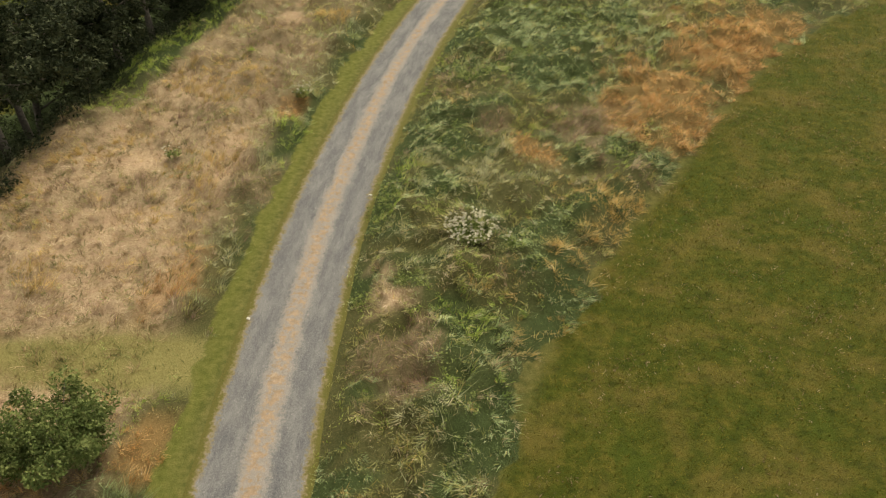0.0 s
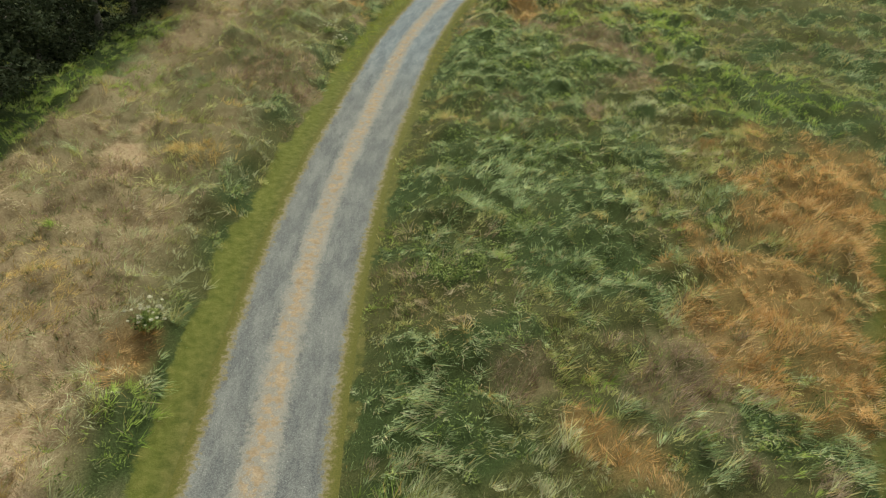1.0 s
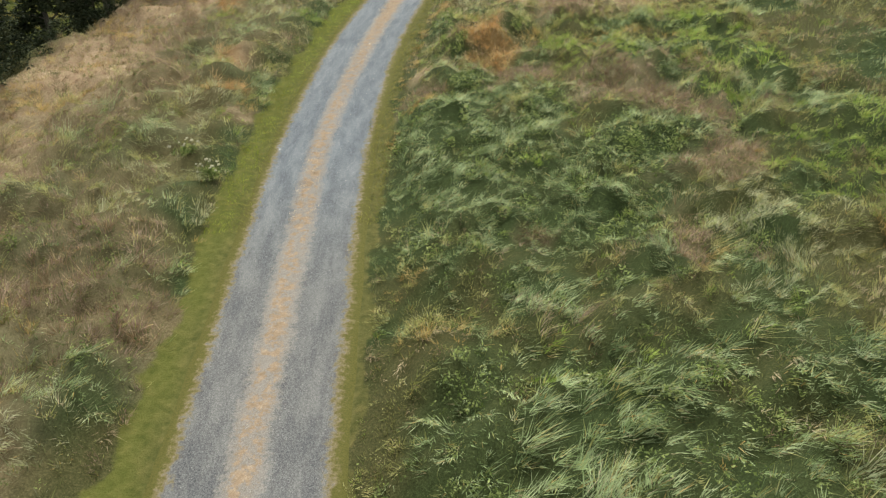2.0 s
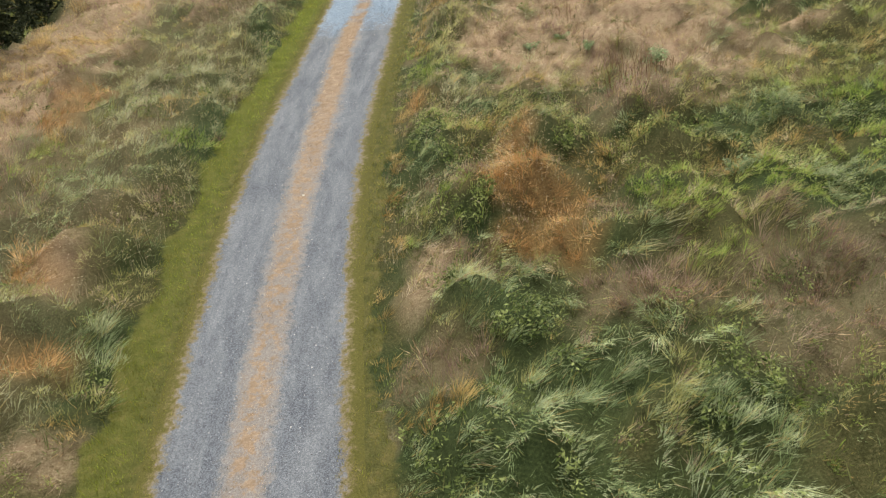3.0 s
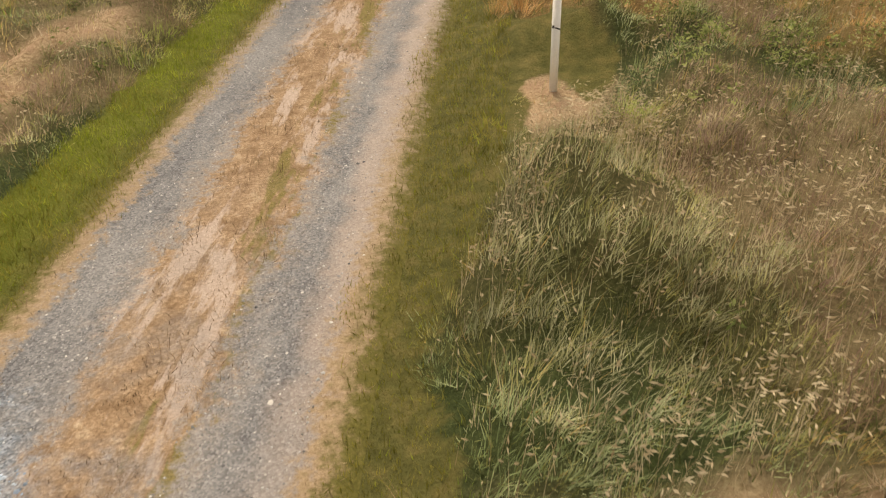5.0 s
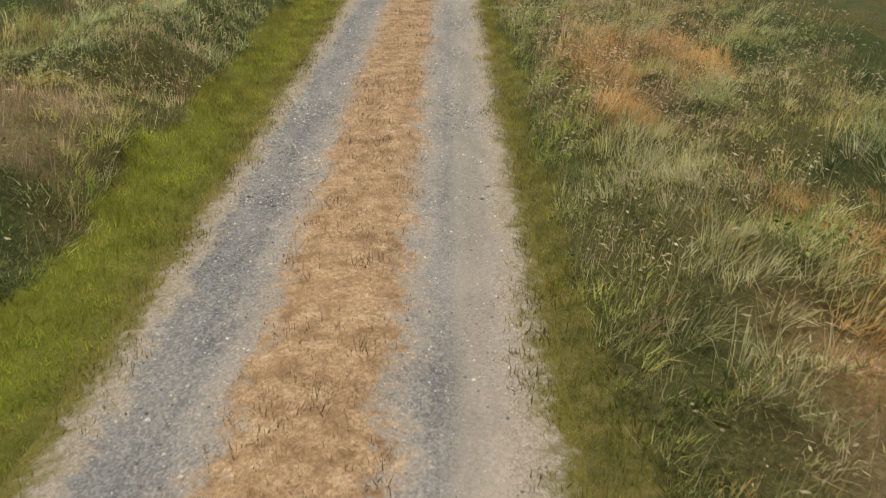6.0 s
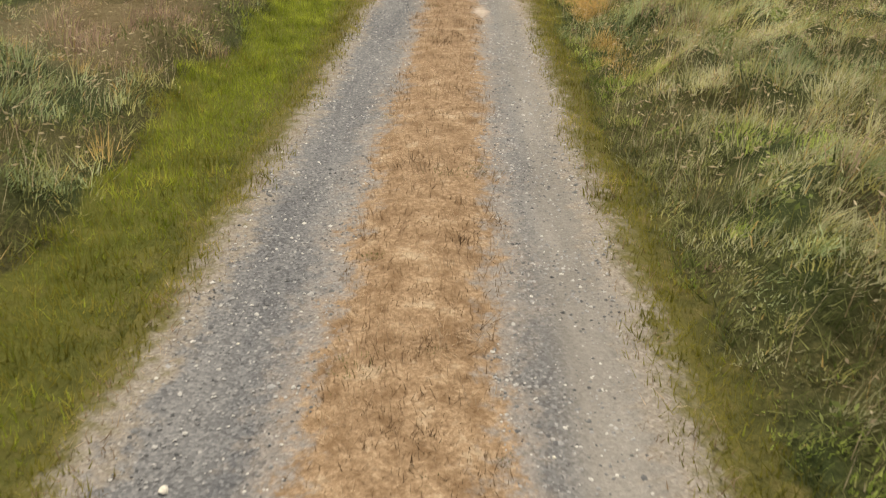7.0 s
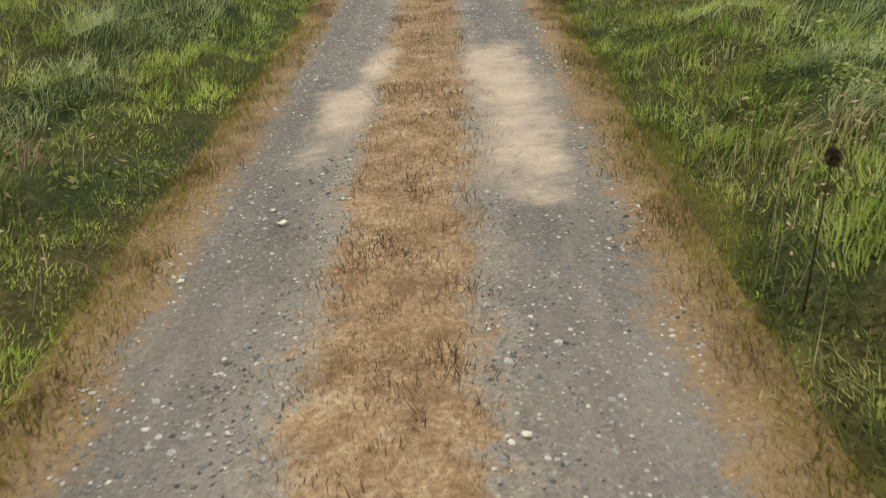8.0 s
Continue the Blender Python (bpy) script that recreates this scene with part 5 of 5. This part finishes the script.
    h = rng.uniform(0.012, 0.032, len(one)) * big
    for s, name, mat, label in ((green, "green_tufts", LOW, "small green grass tufts on the dead middle strip"), (~green, "brown_tufts", CLUMP, "dark brown dead tufts on the middle strip")):
        v, t = slivers((tx[one] + gx * 0.075 * big)[s], (ty[one] + gy * 0.075 * big)[s], (track_level(td[one]) - 0.004)[s], h[s], rng.uniform(0.004, 0.009, int(s.sum())), np.hypot(gx, gy)[s] * 0.5, np.arctan2(gy, gx)[s], 23)
        tagged(mesh_object(name, v, t, mat), label, "grass", kind="stuff")


build_short_grass()


# ------------------------------------------------------------------ loose gravel
def build_gravel(name, mat, label, stretches, size, seed):
    rng = np.random.default_rng(seed)
    parts = []
    for u0, u1, d0, d1, dense in stretches:
        n = int((u1 - u0) * (d1 - d0) * dense)
        parts.append((rng.uniform(u0, u1, n), rng.uniform(d0, d1, n)))
    u, d = (np.concatenate(a) for a in zip(*parts))
    x, y = along(u, d)
    a = np.abs(d + (fractal(x, y, 0.8, 43) - 0.5) * 0.4)
    keep = (middle_strip(u, d) + (fractal(x, y, 0.8, 43) - 0.5) * 0.8 > 0.95) & (a < 1.42) & (stain(u, d, SILT) < 0.4) & (rng.uniform(0, 1, len(u)) < 0.2 + 1.1 * fractal(x, y, 0.9, 49))
    u, d, x, y = u[keep], d[keep], x[keep], y[keep]
    n = len(u)
    r = size * rng.lognormal(0, 0.38, n)
    turn = rng.uniform(0, math.tau, n)
    ring = np.arange(5) * math.tau / 5
    shape = np.stack([np.append(np.cos(ring), 0.15), np.append(np.sin(ring), 0.1), np.append(np.zeros(5) - 0.15, 0.62)], 1)
    v = shape[None] * rng.uniform(0.6, 1.3, (n, 6, 1)) * r[:, None, None]
    c, s = np.cos(turn)[:, None], np.sin(turn)[:, None]
    px, py = v[..., 0] * c - v[..., 1] * s, v[..., 0] * s + v[..., 1] * c
    v = np.stack([px + x[:, None], py + y[:, None], v[..., 2] + (track_level(d) + 0.002)[:, None]], 2)
    t = np.array([(0, 1, 5), (1, 2, 5), (2, 3, 5), (3, 4, 5), (4, 0, 5)])          # bedded in the track: no underside
    tris = (np.arange(n)[:, None, None] * 6 + t[None]).reshape(-1, 3)
    return tagged(mesh_object(name, v.reshape(-1, 3), tris, mat), label, "gravel", kind="stuff")


build_gravel("gravel", GRIT, "loose grey-blue gravel lying in the wheel ruts", ((62, 88, -1.45, -0.4, 60), (62, 88, 0.4, 1.45, 60), (97, 130, 0.4, 1.45, 170),
                                                                               (101, 130, -1.45, -0.4, 170), (126, 144, -1.5, -0.4, 640), (126, 144, 0.4, 1.5, 560), (144, 173, -1.5, -0.4, 680), (144, 173, 0.4, 1.5, 600)), 0.0092, 21)
build_gravel("fresh_gravel", FRESH_GRIT, "fresh pale-blue limestone gravel spread in the ruts", ((88, 101, -1.45, -0.4, 800), (88, 96.5, 0.2, 1.45, 800)), 0.0115, 22)


# ------------------------------------------------------------------ trees
def build_tree(seed, tall):
    rng = random.Random(seed)
    base = new("tree")
    bm = bmesh.new()
    lean = Vector((rng.uniform(-0.1, 0.1), rng.uniform(-0.1, 0.1), 0))
    spine = [Vector((0, 0, -0.4)) + lean * t * tall * 0.6 + Vector((0, 0, t * tall * 0.8)) for t in (0, 0.15, 0.35, 0.6, 0.85, 1.0)]
    tube(bm, spine, [0.22, 0.17, 0.14, 0.10, 0.06, 0.02], 8)
    centres = []
    for k in range(17):
        t = rng.uniform(0.24, 0.98)
        root = spine[0].lerp(spine[-1], t)
        az, reach = rng.uniform(0, math.tau), (1.15 - 0.75 * t) * tall * rng.uniform(0.22, 0.36)
        tip = root + Vector((math.cos(az) * reach, math.sin(az) * reach, reach * rng.uniform(0.1, 0.6)))
        tube(bm, [root, root.lerp(tip, 0.5) + Vector((0, 0, 0.12 * reach)), tip], [0.055, 0.035, 0.012], 5)
        centres += [(*tip, tall * rng.uniform(0.07, 0.13)), (*root.lerp(tip, 0.6), tall * rng.uniform(0.06, 0.11))]
        for _ in range(3):
            off = Vector((rng.uniform(-1, 1), rng.uniform(-1, 1), rng.uniform(-0.5, 0.7))) * tall * 0.11
            centres.append((*(tip + off), tall * rng.uniform(0.035, 0.07)))
    centres.append((*spine[-1], tall * 0.1))
    part("trunk", bm, BARK, base)
    v, t = leaf_cloud(centres, 9000, 0.105, seed)
    crown = mesh_object("crown", v, t, LEAF)
    crown.parent = base
    return tagged(base, "dark dense broadleaf tree at the edge of the wood", "tree", "trees of the wood")


def build_wood():
    rng = random.Random(4)
    models = [build_tree(31, 8.0), build_tree(32, 9.5), build_tree(33, 7.0)]
    spots = []
    for row, (d0, gap) in enumerate(((-15.4, 3.2), (-19.4, 5.4))):
        u = 2 + 1.7 * row
        while u < 106:
            spots.append((u + rng.uniform(-1, 1), d0 + rng.uniform(-0.8, 0.8) - 0.035 * max(0, u - 60)))
            u += gap * rng.uniform(0.85, 1.15) * (1.0 if u < 66 else 1.7)
    for i, (u, d) in enumerate(spots):
        x, y = (float(a) for a in along(u, d))
        z = float(height(np.array([x]), np.array([y]))[0])
        m = pose(x, y, z, 0, 0, rng.uniform(0, 360)) @ Matrix.Scale(rng.uniform(0.85, 1.15), 4)
        if i < 3:
            models[i].matrix_world = m
        else:
            copy_thing(models[i % 3], m)


build_wood()


def build_wood_undergrowth():
    rng = np.random.default_rng(77)
    u, d = rng.uniform(5, 108, 2600), WOOD_EDGE - 0.1 - 12.0 * rng.uniform(0, 1, 2600) ** 1.3
    d = d - 0.035 * np.maximum(0, u - 60)
    x, y = along(u, d)
    centres = np.stack([x, y, height(x, y, u, d) + rng.uniform(0.1, 0.8, 2600), rng.uniform(0.3, 0.65, 2600)], 1)
    v, t = leaf_cloud(centres, 80000, 0.085, 78)
    tagged(mesh_object("wood_undergrowth", v, t, LEAF), "dark brambles and saplings filling the wood's edge", "undergrowth", kind="stuff")


build_wood_undergrowth()


# ------------------------------------------------------------------ shrub, flowering weeds, stalks, post
def settle(u, d):
    x, y = (float(a) for a in along(u, d))
    return x, y, float(height(np.array([x]), np.array([y]))[0])


def build_shrub(u, d, size, seed, label):
    rng = random.Random(seed)
    base = new("shrub")
    bm = bmesh.new()
    centres = []
    for k in range(34):
        az, r = rng.uniform(0, math.tau), size * rng.uniform(0.15, 0.95)
        tip = Vector((math.cos(az) * r, math.sin(az) * r, size * rng.uniform(0.45, 1.15) * (1.1 - 0.45 * r / size)))
        tube(bm, [(0.05 * math.cos(az), 0.05 * math.sin(az), -0.05), tip * 0.5 + Vector((0, 0, 0.1)), tip], [0.03, 0.02, 0.006], 5)
        centres += [(*tip, size * rng.uniform(0.16, 0.32)), (*(tip * 0.72), size * rng.uniform(0.2, 0.34))]
    part("branches", bm, BARK, base)
    v, t = leaf_cloud(centres, 15000, 0.06, seed)
    mesh_object("foliage", v, t, SHRUB).parent = base
    base.matrix_world = pose(*settle(u, d))
    return tagged(base, label, "shrub")


build_shrub(15.4, -5.4, 1.9, 51, "rounded dark-green shrub beside a mown side path")


def build_flower_clump(u, d, wide, tall, heads, seed):
    """A clump of stems with flat heads of small white flowers."""
    rng = random.Random(seed)
    base = new("white_flower_clump")
    bm = bmesh.new()
    tips = []
    for k in range(heads):
        az, r = rng.uniform(0, math.tau), wide * math.sqrt(rng.uniform(0, 1))
        tip = Vector((math.cos(az) * r, math.sin(az) * r, tall * rng.uniform(0.7, 1.1)))
        tube(bm, [(tip.x * 0.35, tip.y * 0.35, -0.04), (tip.x * 0.7, tip.y * 0.7, tip.z * 0.55), tip], [0.006, 0.005, 0.003], 4)
        tips.append((*tip, rng.uniform(0.012, 0.05)))
    part("stems", bm, WEED, base)
    v, t = leaf_cloud([(x, y, z, r * 1.4) for x, y, z, r in tips], heads * 34, 0.024, seed, 0.3)
    tagged(mesh_object("blossom", v, t, FLOWER), kind="stuff").parent = base
    v, t = leaf_cloud([(x * 0.6, y * 0.6, z * 0.5, 0.16) for x, y, z, _ in tips], heads * 22, 0.05, seed + 1)
    mesh_object("leaves", v, t, WEED).parent = base
    base.matrix_world = pose(*settle(u, d))
    return tagged(base, "clump of white-flowering weeds among rough grass", "wildflower", "white-flowering weeds")


for k, (u, d, w, h, n) in enumerate(((26.4, 6.0, 1.05, 0.7, 230), (25.6, 7.6, 0.4, 0.5, 8), (37.6, -3.55, 0.6, 0.55, 26), (62.9, -3.1, 0.4, 0.5, 14), (64.2, -4.2, 0.5, 0.5, 9),
                                     (31.5, -7.6, 0.5, 0.6, 10))):
    build_flower_clump(u, d, w, h, n, 60 + k)


def build_leafy_weed(u, d, size, seed, flowers=0):
    rng = random.Random(seed)
    base = new("leafy_weed")
    bm = bmesh.new()
    centres = []
    for k in range(7):
        az, r = rng.uniform(0, math.tau), size * rng.uniform(0.2, 0.8)
        tip = Vector((math.cos(az) * r, math.sin(az) * r, size * rng.uniform(0.35, 0.8)))
        tube(bm, [(0, 0, -0.03), tip * 0.55, tip], [0.007, 0.006, 0.003], 4)
        centres += [(*tip, size * 0.28), (*(tip * 0.6), size * 0.3)]
    part("stems", bm, PALE_WEED, base)
    v, t = leaf_cloud(centres, 420, 0.034, seed)
    mesh_object("leaves", v, t, PALE_WEED).parent = base
    if flowers:
        v, t = leaf_cloud([(x, y, z + 0.05, 0.05) for x, y, z, _ in centres[:flowers]], 40 * flowers, 0.03, seed + 3)
        tagged(mesh_object("flowers", v, t, YELLOW), "small yellow flowers", kind="stuff").parent = base
    base.matrix_world = pose(*settle(u, d))
    return tagged(base, "leafy green weed with yellow flowers in rough grass" if flowers else "low leafy green weed growing in bleached grass", "weed", "leafy weeds")


for k, (u, d, s, f) in enumerate(((83.6, 6.4, 0.34, 0), (84.0, 7.35, 0.3, 0), (73.6, 10.1, 0.5, 0), (80.8, 9.8, 0.55, 0), (82.5, 8.0, 0.3, 0), (101.6, 9.4, 0.4, 3), (160.4, 2.15, 0.3, 2),
                                  (86.6, 8.6, 0.45, 0), (99.3, 8.4, 0.35, 0), (98.2, 6.9, 0.35, 0))):
    build_leafy_weed(u, d, s, 80 + k, f)


def build_stalk(u, d, tall, seed, head=0.0, pale=False, lean=0.12):
    """An upright dead weed stalk with a few side twigs and, on some, a seed head."""
    rng = random.Random(seed)
    base = new("dead_stalk")
    bm = bmesh.new()
    bend = Vector((rng.uniform(-lean, lean), rng.uniform(-lean, lean), 0)) * tall
    pts = [Vector((0, 0, -0.05)), Vector((0, 0, tall * 0.5)) + bend * 0.4, Vector((0, 0, tall)) + bend]
    tube(bm, pts, [0.008, 0.0065, 0.004], 6)
    part("stem", bm, PALE_STALK if pale else STALK, base)
    for k in range(rng.randint(3, 6)):
        t = rng.uniform(0.45, 0.95)
        root = pts[0].lerp(pts[2], t) + bend * 0.1
        az, r = rng.uniform(0, math.tau), tall * rng.uniform(0.06, 0.16)
        bm = bmesh.new()
        tube(bm, [root, root + Vector((math.cos(az) * r, math.sin(az) * r, r * 1.1))], [0.004, 0.002], 5)
        part("twig", bm, STALK, base)
    if head:
        v, t = leaf_cloud([(*(pts[2] - Vector((0, 0, head * 0.3))), head)], 150, 0.02, seed, 1.6)
        mesh_object("seed_head", v, t, FLOWER if pale else STALK).parent = base
    base.matrix_world = pose(*settle(u, d))
    return tagged(base, "tall dark dead weed stalk standing in rough grass", "weed stalk", "dead weed stalks")


STALKS = [(137.8, -3.3, 1.0, 0.05), (145.6, -3.3, 0.75, 0.0), (144.4, -3.1, 0.7, 0.03), (164.1, 2.03, 0.85, 0.03), (138.4, 3.4, 0.9, 0.05), (137.2, 3.9, 0.85, 0.05),
          (94.2, 3.9, 1.0, 0.0), (95.4, 4.3, 1.1, 0.0), (95.9, 4.0, 1.0, 0.03), (92.5, 5.2, 0.9, 0.0), (93.4, 5.0, 0.8, 0.0), (91.2, 6.4, 0.9, 0.0), (90.5, 7.0, 0.9, 0.0), (92.1, 7.9, 0.9, 0.0),
          (97.2, 4.6, 0.9, 0.0), (97.6, 5.2, 0.8, 0.0), (99.0, 6.6, 0.9, 0.0), (82.0, 8.9, 0.9, 0.0), (83.4, 8.0, 0.8, 0.0), (100.4, 5.0, 0.7, 0.0), (139.0, -4.4, 0.8, 0.04)]
for k, (u, d, h, s) in enumerate(STALKS):
    build_stalk(u, d, h, 100 + k, s, k in (0, 2, 4, 5), 0.03 if k == 3 else 0.12)


def build_fallen_stalk(u, d, long, az, seed):
    bm = bmesh.new()
    tube(bm, [(-long / 2, 0, 0), (0, 0.02, 0.02), (long / 2, -0.01, 0.03)], [0.011, 0.010, 0.006], 6)
    me = bpy.data.meshes.new("fallen_stalk")
    bm.to_mesh(me)
    bm.free()
    me.materials.append(PALE_STALK)
    ob = new("fallen_stalk", me)
    x, y, z = settle(u, d)
    ob.matrix_world = pose(x, y, z + 0.10, 0, 4, az)
    tagged(ob, "bleached fallen weed stalk lying on flattened grass", "weed stalk", "fallen stalks")


for k, (u, d, l, a) in enumerate(((84.9, 5.66, 0.75, 80), (85.4, 6.64, 0.6, 5), (84.2, 7.05, 0.55, -5), (83.5, 5.65, 0.75, -30), (84.1, 6.6, 0.6, 0), (80.5, 6.1, 0.8, -35))):
    build_fallen_stalk(u, d, l, a, k)


def build_post(u, d):
    base = new("marker_post")
    bm = bmesh.new()
    tube(bm, [(0, 0, -0.25), (0, 0, 1.38)], [0.057, 0.057], 28)
    part("pipe", bm, PVC, base)
    bm = bmesh.new()
    tube(bm, [(0, 0, 1.372), (0, 0, 1.382), (0, 0, 1.45), (0, 0, 1.462)], [0.060, 0.064, 0.064, 0.052], 28)
    part("cap", bm, PVC, base, "domed white plastic end cap")
    bm = bmesh.new()
    tube(bm, [(0, 0, -0.009), (0, 0, 0.009)], [0.0605, 0.0605], 28, False)
    bmesh.ops.transform(bm, matrix=pose(0, 0, 0.90, 0, 24, 0), verts=bm.verts)
    strap = part("strap", bm, BLACK, base, "black rubber strap round the pipe")
    bm = bmesh.new()
    bmesh.ops.create_cube(bm, size=1, matrix=Matrix.Translation((-0.058, -0.02, 0)) @ Matrix.Diagonal((0.018, 0.03, 0.04, 1)))
    bmesh.ops.bevel(bm, geom=bm.edges[:], offset=0.003, segments=1, affect="EDGES")
    bmesh.ops.transform(bm, matrix=pose(0, 0, 0.90, 0, 24, 0), verts=bm.verts)
    part("buckle", bm, BLACK, strap)
    x, y, z = settle(u, d)
    base.matrix_world = pose(x, y, z, 1.5, -0.6, 0)
    return tagged(base, "white plastic pipe post on a bare dry patch beside track", "post")


build_post(107.4, 3.42)


def build_stone(u, d, size, seed):
    rng = random.Random(seed)
    bm = bmesh.new()
    bmesh.ops.create_icosphere(bm, subdivisions=2, radius=size)
    for v in bm.verts:
        v.co = Vector((v.co.x * 1.2, v.co.y * 0.9, v.co.z * 0.6)) * (0.85 + 0.35 * noise.noise(v.co / size * 1.3 + Vector((seed, 0, 0))))
    me = bpy.data.meshes.new("stone")
    bm.to_mesh(me)
    bm.free()
    me.materials.append(STONE)
    ob = new("stone", me)
    x, y = (float(a) for a in along(u, d))
    ob.matrix_world = pose(x, y, float(track_level(np.array(d))) + size * 0.25, 0, 0, rng.uniform(0, 360))
    tagged(ob, "pale limestone lump lying on the gravel track", "stone", "loose stones")


for k, (u, d, s) in enumerate(((165.3, -0.84, 0.035), (164.6, -1.29, 0.025), (143.6, -1.1, 0.03), (165.5, -0.95, 0.022), (163.3, 0.55, 0.025), (136.4, -0.8, 0.03), (136.1, -0.75, 0.024),
                               (97.0, 0.35, 0.03), (76.0, 0.2, 0.04), (30.0, 1.5, 0.08), (21.8, -1.55, 0.07), (161.4, 0.5, 0.024))):
    build_stone(u, d, s, 200 + k)

pebbles = random.Random(17)
for k in range(34):
    build_stone(pebbles.uniform(127, 171), pebbles.choice((-1, 1)) * pebbles.uniform(0.6, 1.45), pebbles.uniform(0.009, 0.016), 230 + k)
